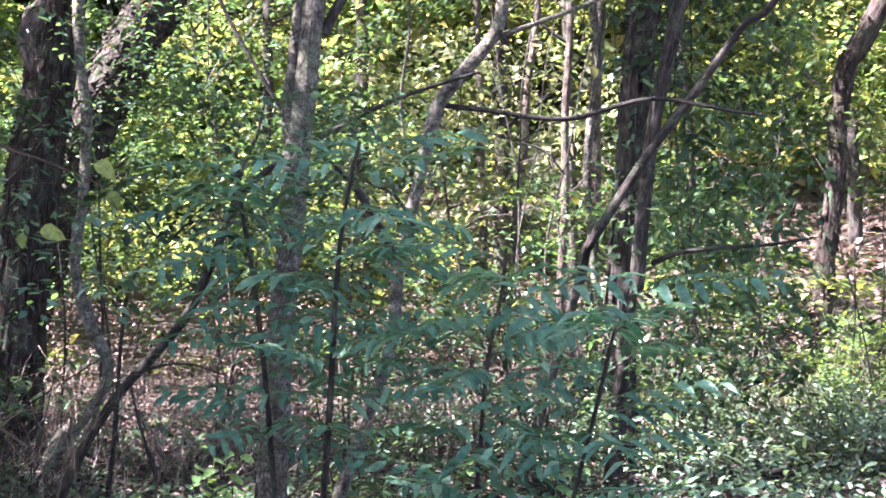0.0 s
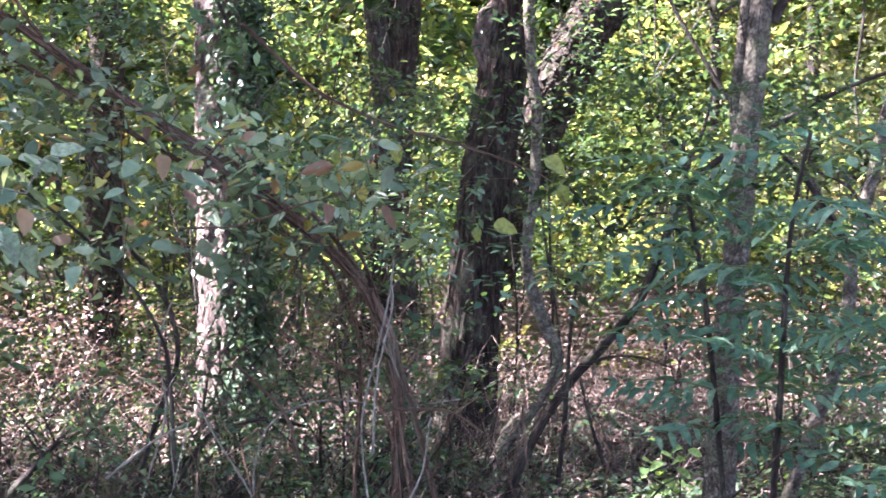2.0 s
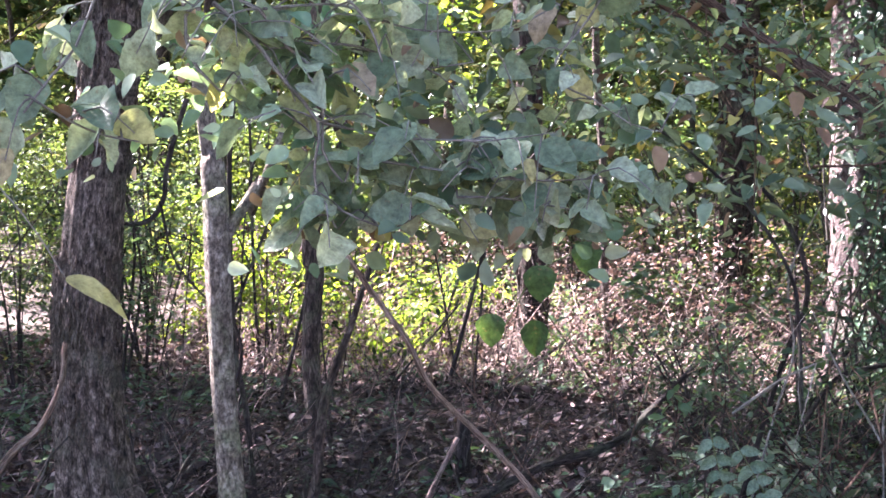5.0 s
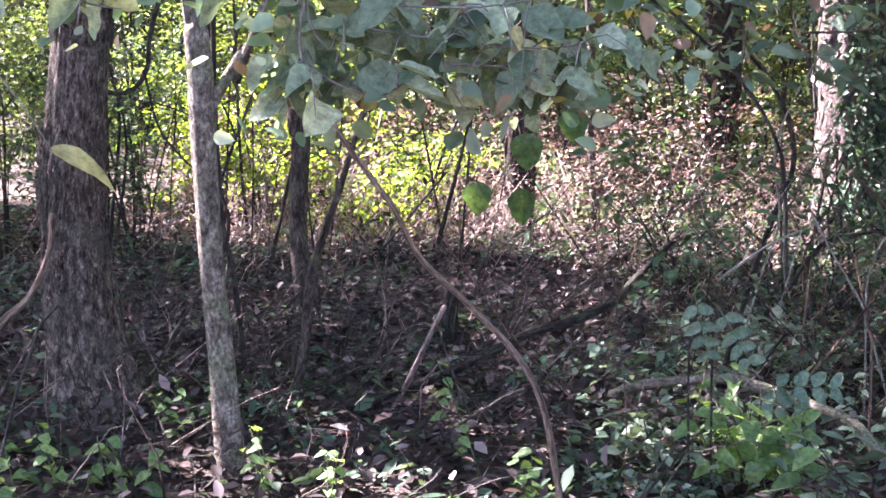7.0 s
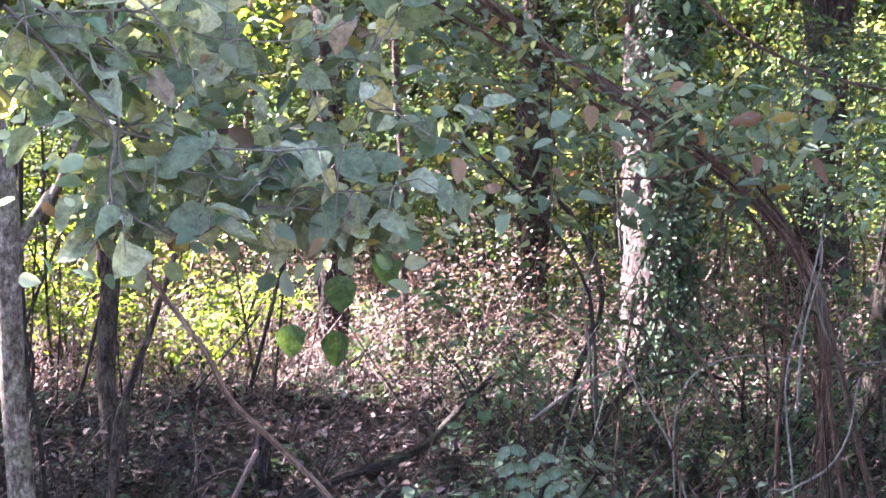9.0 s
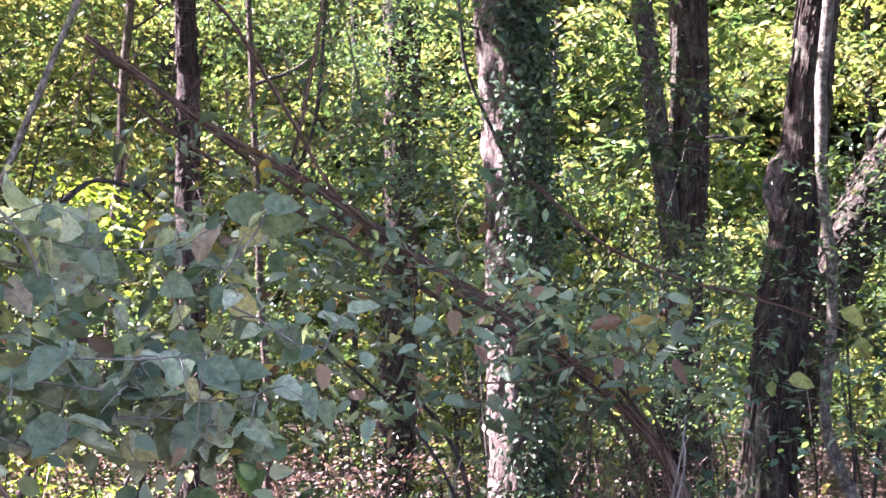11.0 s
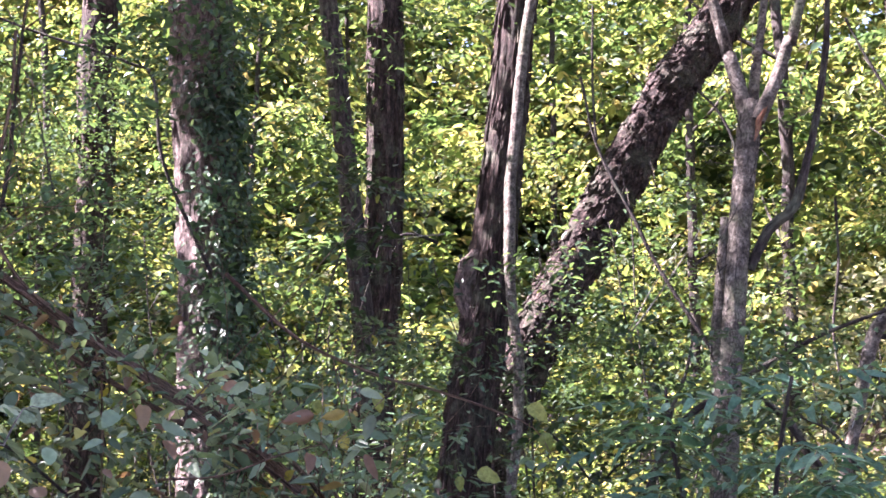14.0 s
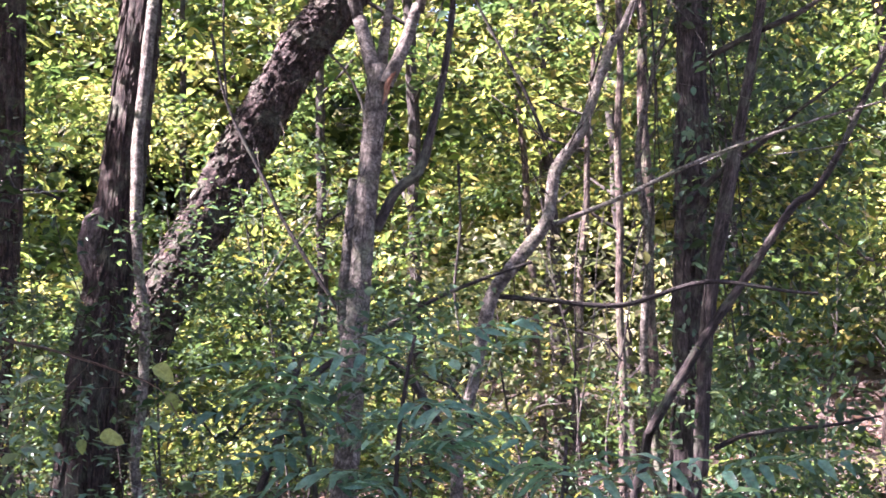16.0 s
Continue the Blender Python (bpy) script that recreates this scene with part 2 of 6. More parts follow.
def soil_material():
    m, nt, p, out = material("forest_soil")
    coord = nt.nodes.new("ShaderNodeTexCoord")
    big = node(nt, "ShaderNodeTexNoise", Scale=0.7, Detail=6.0)
    fine = node(nt, "ShaderNodeTexNoise", Scale=24.0, Detail=8.0, Roughness=0.7)
    for n in (big, fine):
        nt.links.new(coord.outputs["Object"], n.inputs["Vector"])
    c1 = ramp(nt, [(0.35, (0.025, 0.018, 0.015)), (0.55, (0.07, 0.05, 0.042)), (0.75, (0.16, 0.12, 0.1))], fine.outputs[0])
    c2 = ramp(nt, [(0.4, (0.75, 0.75, 0.75)), (0.65, (1.2, 1.1, 1.0))], big.outputs[0])
    mul = nt.nodes.new("ShaderNodeMix")
    mul.data_type, mul.blend_type = "RGBA", "MULTIPLY"
    mul.inputs[0].default_value = 1.0
    nt.links.new(c1.outputs[0], mul.inputs[6])
    nt.links.new(c2.outputs[0], mul.inputs[7])
    nt.links.new(mul.outputs[2], p.inputs["Base Color"])
    p.inputs["Roughness"].default_value = 0.95
    bump = node(nt, "ShaderNodeBump", Strength=0.8, Distance=0.04)
    nt.links.new(fine.outputs[0], bump.inputs["Height"])
    nt.links.new(bump.outputs[0], p.inputs["Normal"])
    return m


SOIL = soil_material()
rng = np.random.default_rng(7)


# ---- builders ----
def mesh_from(name, verts, faces, mat, uvs=None, smooth=True):
    """One mesh from arrays: verts (n, 3) and faces (m, k), all with k corners."""
    me = bpy.data.meshes.new(name)
    verts, faces = np.asarray(verts, np.float32), np.asarray(faces, np.int32)
    m, k = faces.shape
    me.vertices.add(len(verts))
    me.vertices.foreach_set("co", verts.ravel())
    me.loops.add(m * k)
    me.loops.foreach_set("vertex_index", faces.ravel())
    me.polygons.add(m)
    me.polygons.foreach_set("loop_start", np.arange(0, m * k, k, dtype=np.int32))
    me.polygons.foreach_set("use_smooth", np.full(m, smooth))
    if uvs is not None:
        layer = me.uv_layers.new(name="grain")
        layer.data.foreach_set("uv", np.asarray(uvs, np.float32)[faces.ravel()].ravel())
    me.materials.append(mat)
    me.update(calc_edges=True)
    return me


def part(name, me, parent, label=""):
    ob = new(name, me)
    ob.parent = parent
    return tagged(ob, label)


def thing(name, label, category, group="", kind="", at=(0, 0, 0)):
    ob = new(name)
    ob.location = at
    ob.empty_display_size = 0.2
    return tagged(ob, label, category, group, kind)


def spline(path, step):
    """Points every step metres along a smooth curve through (x, y, z, r)."""
    p = np.array(path, float)
    if len(p) == 2:
        p = np.array([p[0], (p[0] + p[1]) / 2, p[1]])
    q = np.vstack([2 * p[0] - p[1], p, 2 * p[-1] - p[-2]])
    out = []
    for i in range(1, len(q) - 2):
        a, b, c, d = q[i - 1], q[i], q[i + 1], q[i + 2]
        n = max(2, int(np.linalg.norm((c - b)[:3]) / step))
        t = np.linspace(0, 1, n, endpoint=False)[:, None]
        out.append(0.5 * (2 * b + (c - a) * t + (2 * a - 5 * b + 4 * c - d) * t**2 + (3 * b - a - 3 * c + d) * t**3))
    out = np.vstack(out + [p[-1:]])
    out[:, 3] = np.maximum(out[:, 3], 0.0015)
    return out


def wave(a, b, seed):
    """A cheap smooth noise over two coordinates, about -1 to 1."""
    s = 0
    for k in range(1, 5):
        s = s + np.sin(a * k * 1.7 + seed * 3.1 * k + np.sin(b * 0.9 * k + seed)) * np.cos(b * k * 1.3 + seed * k + np.sin(a + k)) / k
    return s / 1.6


def stem(name, path, mat, sides=10, step=0.1, rough=0.06, wander=0.0, flare=0.0, ridges=0, shift=(0, 0, 0)):
    """A tapered stem along a path of (x, y, z, radius), with an uneven surface, ridged bark and flared roots."""
    p = spline(path, step)
    seed = float(abs(path[0][0] * 1.3 + path[0][1] * 0.7 + path[-1][2]) % 9)
    c, r = p[:, :3].copy(), p[:, 3].copy()
    run = np.r_[0, np.cumsum(np.linalg.norm(np.diff(c, axis=0), axis=1))]
    if wander:
        c[:, 0] += wander * np.sin(run * 4.1 + seed) * np.minimum(1, run)
        c[:, 1] += wander * np.sin(run * 3.3 + seed * 2) * np.minimum(1, run)
    tan = np.gradient(c, axis=0)
    tan /= np.linalg.norm(tan, axis=1)[:, None] + 1e-9
    ref = np.array([0.31, 0.95, 0.02])
    u = np.cross(tan, ref)
    u /= np.linalg.norm(u, axis=1)[:, None] + 1e-9
    v = np.cross(tan, u)
    a = np.linspace(0, 2 * math.pi, sides, endpoint=False)
    A, R = np.meshgrid(a, run)
    rad = r[:, None] * (1 + rough * wave(np.cos(A) * 2 + A * 0, R * 3 + np.sin(A) * 2, seed) + 0.6 * rough * wave(np.cos(A) * 3, R * 11 + np.sin(A) * 3, seed + 2))
    if ridges:
        saw = np.sin(A * ridges + 1.5 * np.sin(R * 2.1 + seed) + 0.8 * np.sin(R * 5.3))
        rad *= 1 + 0.05 * np.sign(saw) * np.abs(saw) ** 0.6 + 0.03 * np.sin(R * 9 + A * 3 + seed) + 0.02 * np.sin(R * 23 + A * 7)
    if flare:
        rad *= 1 + flare * np.exp(-(R / 0.35)) * (0.7 + 0.6 * np.abs(np.sin(A * 2.5 + seed)))
    V = c[:, None] + rad[..., None] * (np.cos(A)[..., None] * u[:, None] + np.sin(A)[..., None] * v[:, None])
    n = len(c)
    verts = V.reshape(-1, 3) - np.array(shift)
    uvs = np.stack([A * float(r.mean()), R], -1).reshape(-1, 2)
    i, j = np.meshgrid(np.arange(n - 1), np.arange(sides), indexing="ij")
    k = (j + 1) % sides
    F = np.stack([i * sides + j, i * sides + k, (i + 1) * sides + k, (i + 1) * sides + j], -1).reshape(-1, 4)
    cap = len(verts)
    verts = np.vstack([verts, c[-1] + tan[-1] * r[-1] * 0.4 - np.array(shift)])
    uvs = np.vstack([uvs, [0, run[-1]]])
    last = (n - 1) * sides + np.arange(sides)
    F = np.vstack([F, np.stack([last, np.roll(last, -1), np.full(sides, cap), np.full(sides, cap)], -1)])
    F2 = F[-sides:, :3]
    me = bpy.data.meshes.new(name)
    me.from_pydata(verts.tolist(), [], F[:-sides].tolist() + F2.tolist())
    layer = me.uv_layers.new(name="grain")
    idx = np.empty(len(me.loops), np.int32)
    me.loops.foreach_get("vertex_index", idx)
    layer.data.foreach_set("uv", uvs[idx].astype(np.float32).ravel())
    me.polygons.foreach_set("use_smooth", np.ones(len(me.polygons), bool))
    me.materials.append(mat)
    return me


# leaf outlines: across, along (0 to 1), fold height; the first vertex is the stalk end
OVAL = (np.array([(0, 0, 0), (-0.26, 0.38, 0.07), (0, 0.45, 0), (0.26, 0.38, 0.07), (-0.17, 0.74, 0.03), (0.17, 0.74, 0.03), (0, 1, -0.07)]),
        [(0, 2, 1), (0, 3, 2), (1, 2, 4), (2, 3, 5), (2, 6, 4), (2, 5, 6)])
MID = (np.array([(0, 0, 0), (-0.24, 0.36, 0.06), (-0.19, 0.7, 0.03), (0, 1, -0.06), (0.19, 0.7, 0.03), (0.24, 0.36, 0.06)]), [(0, 2, 1), (0, 3, 2), (0, 4, 3), (0, 5, 4)])
SMALL = (np.array([(0, 0, 0), (-0.28, 0.5, 0.06), (0, 1, -0.05), (0.28, 0.5, 0.06)]), [(0, 2, 1), (0, 3, 2)])
SLIM = (np.array([(0, 0, 0), (-0.15, 0.3, 0.04), (0, 0.4, 0), (0.15, 0.3, 0.04), (-0.12, 0.68, 0.02), (0.12, 0.68, 0.02), (0, 1, -0.07)]),
        OVAL[1])


def leaf_mesh(name, where, along, up, size, shape, mat, shift=(0, 0, 0)):
    """Leaves at points, each pointing along a way, with its top side up."""
    tpl, tri = shape
    tri = np.array(tri)
    a = along / (np.linalg.norm(along, axis=1)[:, None] + 1e-9)
    s = np.cross(a, up)
    s /= np.linalg.norm(s, axis=1)[:, None] + 1e-9
    w = np.cross(s, a)
    size = np.asarray(size)[:, None, None]
    curl = rng.uniform(0.4, 2.2, (len(where), 1, 1))
    V = where[:, None] + size * (tpl[None, :, 0:1] * s[:, None] + tpl[None, :, 1:2] * a[:, None] + curl * tpl[None, :, 2:3] * w[:, None])
    n, k = len(where), len(tpl)
    F = (np.arange(n)[:, None, None] * k + tri[None]).reshape(-1, 3)
    return mesh_from(name, V.reshape(-1, 3) - np.array(shift, float), F, mat, smooth=True)


def cloud(centres, per, spread, size, shape, mat, name, tilt=0.3, droop=0.25):
    """Sprays of leaves round centres: each spray is a forked, nearly level twig with leaves set along both sides."""
    n = len(centres)
    way = rng.uniform(0, 2 * math.pi, n)
    fan = np.stack([np.cos(way), np.sin(way), rng.uniform(-0.45, 0.2, n)], -1)
    c, f = np.repeat(centres, per, 0), np.repeat(fan, per, 0)
    m = len(c)
    s = np.stack([-f[:, 1], f[:, 0], rng.normal(0, 0.12, m)], -1)
    reach = np.repeat(rng.uniform(0.7, 1.5, n), per)[:, None] * spread[0] * 3.2
    fork = rng.integers(-2, 3, (m, 1)) * 0.42
    u = rng.random((m, 1)) ** 0.8
    hand = np.where(rng.random((m, 1)) < 0.5, -1.0, 1.0)
    axis = f + s * fork
    off = axis * (u - 0.45) * reach * (1 - 0.22 * np.abs(fork)) - np.array([0, 0, 1.0]) * u * u * reach * droop * 0.5
    off += rng.normal(0, 1, (m, 3)) * np.array(spread) * [0.16, 0.16, 0.45]
    dirs = axis * 0.6 + s * hand * 0.8 + rng.normal(0, 0.3, (m, 3)) - np.array([0, 0, droop])
    up = np.array([0, 0, 1.0]) + rng.normal(0, tilt, (m, 3))
    return leaf_mesh(name, c + off, dirs, up, (size[0] * 0.7 + (size[1] * 1.12 - size[0] * 0.7) * rng.random(m) ** 1.7) * np.repeat(rng.uniform(0.75, 1.3, n), per), shape, mat)


def polar(az, d, z):
    """World points from degrees to the left of +y, distance and height."""
    a = np.radians(az)
    return np.stack([-np.sin(a) * d, np.cos(a) * d, z], -1)


def ground_z(x, y):
    d = np.hypot(x, y)
    az = np.degrees(np.arctan2(-x, y))
    right = 1 / (1 + np.exp((az - 12) / 4))
    rise = np.clip(d - 15, 0, None) * (0.05 + 0.1 * right) + np.clip(d - 30, 0, None) * 0.08
    rise = np.minimum(rise, 9 + 0.02 * d)
    return rise + 0.05 * np.sin(x * 1.3 + 0.5) * np.cos(y * 1.1) + 0.03 * np.sin(x * 3.7) * np.sin(y * 4.1 + 1)


# ---- ground ----
def build_ground():
    ang = np.radians(np.linspace(0, 360, 181)[:-1])
    rad = np.r_[0.01, 0.4, np.geomspace(1.0, 30, 70), np.geomspace(33, 1500, 26)]
    R, A = np.meshgrid(rad, ang, indexing="ij")
    x, y = -np.sin(A) * R, np.cos(A) * R
    V = np.stack([x, y, ground_z(x, y)], -1).reshape(-1, 3)
    n, k = len(rad), len(ang)
    i, j = np.meshgrid(np.arange(n - 1), np.arange(k), indexing="ij")
    F = np.stack([i * k + j, i * k + (j + 1) % k, (i + 1) * k + (j + 1) % k, (i + 1) * k + j], -1).reshape(-1, 4)[:, ::-1]
    g = new("ground", mesh_from("ground", V, F, SOIL))
    tagged(g, "dark forest soil rising to a wooded bank", "ground", kind="structure")


build_ground()


def scatter(n, az, d, power=1.0):
    a = rng.uniform(az[0], az[1], n)
    r = d[0] + (d[1] - d[0]) * rng.random(n) ** power
    p = polar(a, r, 0 * a)
    p[:, 2] = ground_z(p[:, 0], p[:, 1])
    return p


def strands(name, base, tip, bend, radius, mat, seg=5):
    """Many thin bent stalks in one mesh, three-sided."""
    n = len(base)
    t = np.linspace(0, 1, seg)[None, :, None]
    c = base[:, None] * (1 - t) + tip[:, None] * t + bend[:, None] * (t * (1 - t) * 4)
    r = np.asarray(radius).reshape(-1, 1, 1) * (1 - 0.7 * t)
    a = np.radians([0, 120, 240])
    off = np.stack([np.cos(a), np.sin(a), 0.4 * np.sin(a * 2)], -1)
    V = c[:, :, None] + r[..., None] * off[None, None]
    i = np.arange(n)[:, None, None] * seg * 3 + np.arange(seg - 1)[None, :, None] * 3
    j = np.arange(3)[None, None]
    k = (j + 1) % 3
    F = np.stack([i + j, i + k, i + 3 + k, i + 3 + j], -1).reshape(-1, 4)
    V2 = V.reshape(-1, 3)
    uv = np.stack([V2[:, 0] * 0.3 + V2[:, 1] * 0.3, V2[:, 2]], -1)
    return mesh_from(name, V2, F, mat, uv)


# ---- trees ----
def plates(parent, path, n, mat, size=(0.05, 0.3), lift=0.03):
    """Loose strips of bark standing off a stem, their lower ends lifted."""
    p = spline(path, 0.05)
    p = p[(p[:, 2] > 0.1) & (p[:, 2] < 7.5)]
    i = rng.integers(1, len(p) - 1, n)
    tan = p[np.minimum(i + 1, len(p) - 1), :3] - p[i - 1, :3]
    tan /= np.linalg.norm(tan, axis=1)[:, None]
    a = rng.uniform(0, 2 * math.pi, n)
    o = np.stack([np.cos(a), np.sin(a), 0 * a], -1)
    o -= tan * (o * tan).sum(1)[:, None]
    o /= np.linalg.norm(o, axis=1)[:, None]
    s = np.cross(tan, o)
    w, h = size[0] * rng.uniform(0.5, 1.2, n), size[1] * rng.uniform(0.35, 1.0, n)
    r = p[i, 3]
    V, cols = [], np.linspace(-0.5, 0.5, 3)
    for v, thick in itertools.product((0, 0.5, 1), (0, 1)):
        for u in cols:
            curve = (np.cos(u * w / r) - 1) * r
            off = r * 0.985 + curve + thick * 0.012 + lift * rng.uniform(0.2, 1, n) * (1 - v) ** 2 + rng.normal(0, 0.003, n)
            V.append(p[i, :3] + o * off[:, None] + s * (u * w * (1 - 0.3 * abs(v - 0.5)))[:, None] + tan * ((v - 0.5) * h + rng.normal(0, 0.012, n))[:, None])
    V = np.stack(V, 1)
    q = []
    for v in range(2):
        for u in range(2):
            b = v * 6 + u
            q.append((b + 3, b + 4, b + 10, b + 9))
    for v in range(2):
        b = v * 6
        q += [(b, b + 3, b + 9, b + 6), (b + 5, b + 2, b + 8, b + 11)]
    q += [(0, 1, 4, 3), (1, 2, 5, 4)]
    F = (np.arange(n)[:, None, None] * 18 + np.array(q)[None]).reshape(-1, 4)
    V = V.reshape(-1, 3)
    uv = np.stack([V[:, 0] + V[:, 1], V[:, 2]], -1)
    tagged(part("loose_bark", mesh_from("loose_bark", V, F, mat, uv, False), parent, "loose strips of rough bark"), kind="stuff")


def twiggy(parent, path, n, reach, radius=0.004, mat=None, rise=0.3):
    """Fine bare side twigs along a stem."""
    p = spline(path, 0.05)
    i = rng.integers(len(p) // 4, len(p), n)
    b = p[i, :3]
    way = rng.normal(0, 1, (n, 3)) + [0, 0, rise]
    way /= np.linalg.norm(way, axis=1)[:, None]
    L = reach * rng.uniform(0.3, 1, (n, 1))
    tagged(part("twig_spray", strands("twig_spray", b, b + way * L, rng.normal(0, 0.08, (n, 3)) * L, rng.uniform(0.4, 1, n) * radius, mat or BARK_DARK, 6), parent), kind="stuff")


def tree(name, label, group=""):
    return thing(name, label, "tree", group)


FORKED = [(-2.99, 6.88, -0.12, .088), (-2.94, 6.90, 0.57, .078), (-2.91, 6.91, 1.14, .072), (-2.86, 6.93, 1.63, .066), (-2.82, 6.95, 2.14, .067), (-2.80, 6.96, 2.28, .064), (-2.74, 6.98, 2.86, .059), (-2.68, 7.00, 3.34, .059), (-2.65, 7.01, 3.56, .054)]
SLENDER = [(-1.67, 9.35, -0.12, .058), (-1.61, 9.36, 0.52, .051), (-1.56, 9.37, 1.03, .048), (-1.51, 9.38, 1.43, .048), (-1.49, 9.38, 1.32, .048), (-1.44, 9.39, 1.85, .048), (-1.37, 9.40, 2.38, .046), (-1.26, 9.42, 2.92, .048), (-1.15, 9.43, 3.36, .045), (-0.99, 9.45, 4.02, .034), (0.14, 9.58, 9.00, .020)]
CROOKED = [(-2.94, 7.45, -0.12, .042), (-2.69, 7.53, 0.62, .037), (-2.55, 7.58, 1.05, .034), (-2.50, 7.60, 1.51, .034), (-2.49, 7.60, 1.55, .034), (-2.38, 7.64, 2.03, .034), (-2.29, 7.67, 2.38, .040), (-2.14, 7.71, 2.58, .040), (-1.98, 7.75, 2.79, .036), (-1.92, 7.77, 3.07, .033), (-1.77, 7.80, 3.28, .030), (-1.59, 7.84, 3.75, .027), (-1.46, 7.87, 3.97, .023), (-0.71, 8.01, 5.50, .014)]
VINECLAD = [(-1.66, 9.86, -0.12, .099), (-1.66, 9.86, 0.85, .089), (-1.66, 9.86, 1.31, .092), (-1.60, 9.87, 2.06, .096), (-1.54, 9.88, 2.82, .101), (-1.48, 9.89, 3.60, .102), (-1.44, 9.90, 4.43, .096), (-1.12, 9.94, 11.00, .058)]
OLD = [(-5.95, 2.07, -0.12, .175), (-5.96, 2.05, 0.04, .157), (-5.97, 2.02, 0.29, .138), (-5.98, 1.99, 0.70, .129), (-5.98, 1.99, 1.17, .121), (-5.96, 2.03, 1.61, .116), (-5.77, 2.61, 9.00, .070)]
LEANING = [(-7.65, 11.16, -0.12, .276), (-6.94, 11.58, 2.23, .247), (-6.78, 11.68, 2.75, .238), (-6.53, 11.81, 3.26, .231), (-6.30, 11.94, 3.74, .220), (-5.91, 12.14, 4.53, .216), (-5.45, 12.35, 5.39, .204), (-4.85, 12.60, 6.30, .194), (-3.60, 13.11, 9.00, .116)]
TWIN = [(-9.08, 12.20, -0.12, .231), (-8.85, 12.36, 3.33, .206), (-8.81, 12.39, 4.04, .196), (-8.78, 12.41, 5.25, .187), (-8.77, 12.41, 7.14, .181), (-8.75, 12.43, 12.00, .109)]
SUNLIT = [(-8.01, 8.94, -0.12, .295), (-8.02, 8.92, 1.12, .263), (-8.03, 8.91, 1.90, .259), (-8.05, 8.90, 2.81, .255), (-8.04, 8.91, 3.03, .256), (-8.09, 8.87, 4.43, .257), (-8.15, 8.81, 5.89, .256), (-8.40, 8.58, 12.00, .153)]
SHAGBARK = [(-6.00, 9.22, -0.12, .238), (-5.98, 9.23, 0.27, .213), (-5.95, 9.25, 0.92, .195), (-5.90, 9.29, 1.61, .186), (-5.83, 9.33, 2.22, .178), (-5.74, 9.38, 2.83, .170), (-5.68, 9.42, 3.33, .161), (-5.57, 9.49, 4.44, .136), (-5.46, 9.55, 5.58, .135), (-4.84, 9.91, 12.00, .081)]
t = tree("shagbark_tree", "tall tree with shaggy grey-brown bark and a climbing vine")
part("trunk", stem("trunk", SHAGBARK, BARK_SHAGGY, 40, 0.05, 0.05, ridges=11, flare=0.3), t)
part("vine", stem("vine", [(-5.62, 8.99, -0.12, .051), (-5.50, 9.06, 0.28, .045), (-5.28, 9.19, 0.53, .041), (-5.20, 9.24, 0.81, .041), (-5.30, 9.18, 1.13, .041), (-5.38, 9.14, 1.52, .039), (-5.34, 9.16, 1.92, .039), (-5.33, 9.16, 2.59, .039), (-5.34, 9.15, 2.85, .039), (-5.35, 9.15, 3.60, .044), (-5.35, 9.15, 3.98, .040), (-5.25, 9.21, 4.77, .043), (-5.17, 9.26, 5.43, .039), (-4.59, 9.58, 10.00, .023)], BARK_GREY, 14, 0.06, 0.1, 0.012), t, "pale twisting vine stem")
# The knot's paler bark paints the pinkish sunlight that falls on it.
part("burl", stem("burl", [(-5.76, 9.3, 2.8, .02), (-5.8, 9.27, 2.95, .05), (-5.83, 9.26, 3.12, .065), (-5.8, 9.28, 3.28, .085), (-5.76, 9.31, 3.38, .07), (-5.7, 9.36, 3.5, .02)], BARK_PALE, 22, 0.015, 0.3, ridges=7), t, "knot of peeling bark, paled pinkish as if sunlit")
t = tree("sunlit_tree", "broad ivy-clad tree with one side of its pale bark in sun")
part("trunk", stem("trunk", SUNLIT, BARK_PALE, 40, 0.06, 0.05, ridges=9, flare=0.25), t)
t = tree("twin_tree", "pair of dark slender trunks grown from one foot")
part("trunk", stem("trunk", TWIN, BARK_SHAGGY, 24, 0.08, 0.05, ridges=9, flare=0.2), t)
part("trunk", stem("trunk", [(-8.56, 12.33, -0.12, .130), (-8.85, 12.11, 3.42, .116), (-8.95, 12.04, 4.60, .112), (-9.05, 11.96, 5.81, .108), (-9.16, 11.87, 7.05, .098), (-9.63, 11.52, 12.00, .059)], BARK_DARK, 16, 0.1), t)
t = tree("leaning_tree", "strongly leaning tree with coarse furrowed bark")
part("trunk", stem("trunk", LEANING, BARK_PLATED, 40, 0.06, 0.06, ridges=12), t)
t = tree("forked_tree", "slender grey tree forking above a torn branch")
part("trunk", stem("trunk", FORKED, BARK_GREY, 20, 0.05, 0.05), t)
part("limb", stem("limb", [(-2.67, 7.01, 3.46, .045), (-2.71, 6.99, 3.65, .039), (-2.75, 6.98, 3.83, .036), (-2.79, 6.96, 4.02, .030), (-3.18, 6.81, 6.00, .018)], BARK_GREY, 12, 0.05), t)
part("limb", stem("limb", [(-2.67, 7.06, 3.51, .033), (-2.64, 7.07, 3.75, .027), (-2.60, 7.09, 4.00, .021), (-2.31, 7.19, 6.00, .013)], BARK_GREY, 10, 0.05), t)
part("limb", stem("limb", [(-2.61, 6.98, 3.45, .039), (-2.51, 7.01, 3.66, .033), (-2.44, 7.04, 3.87, .030), (-2.39, 7.06, 4.02, .027), (-1.92, 7.22, 6.00, .016)], BARK_GREY, 12, 0.05), t)
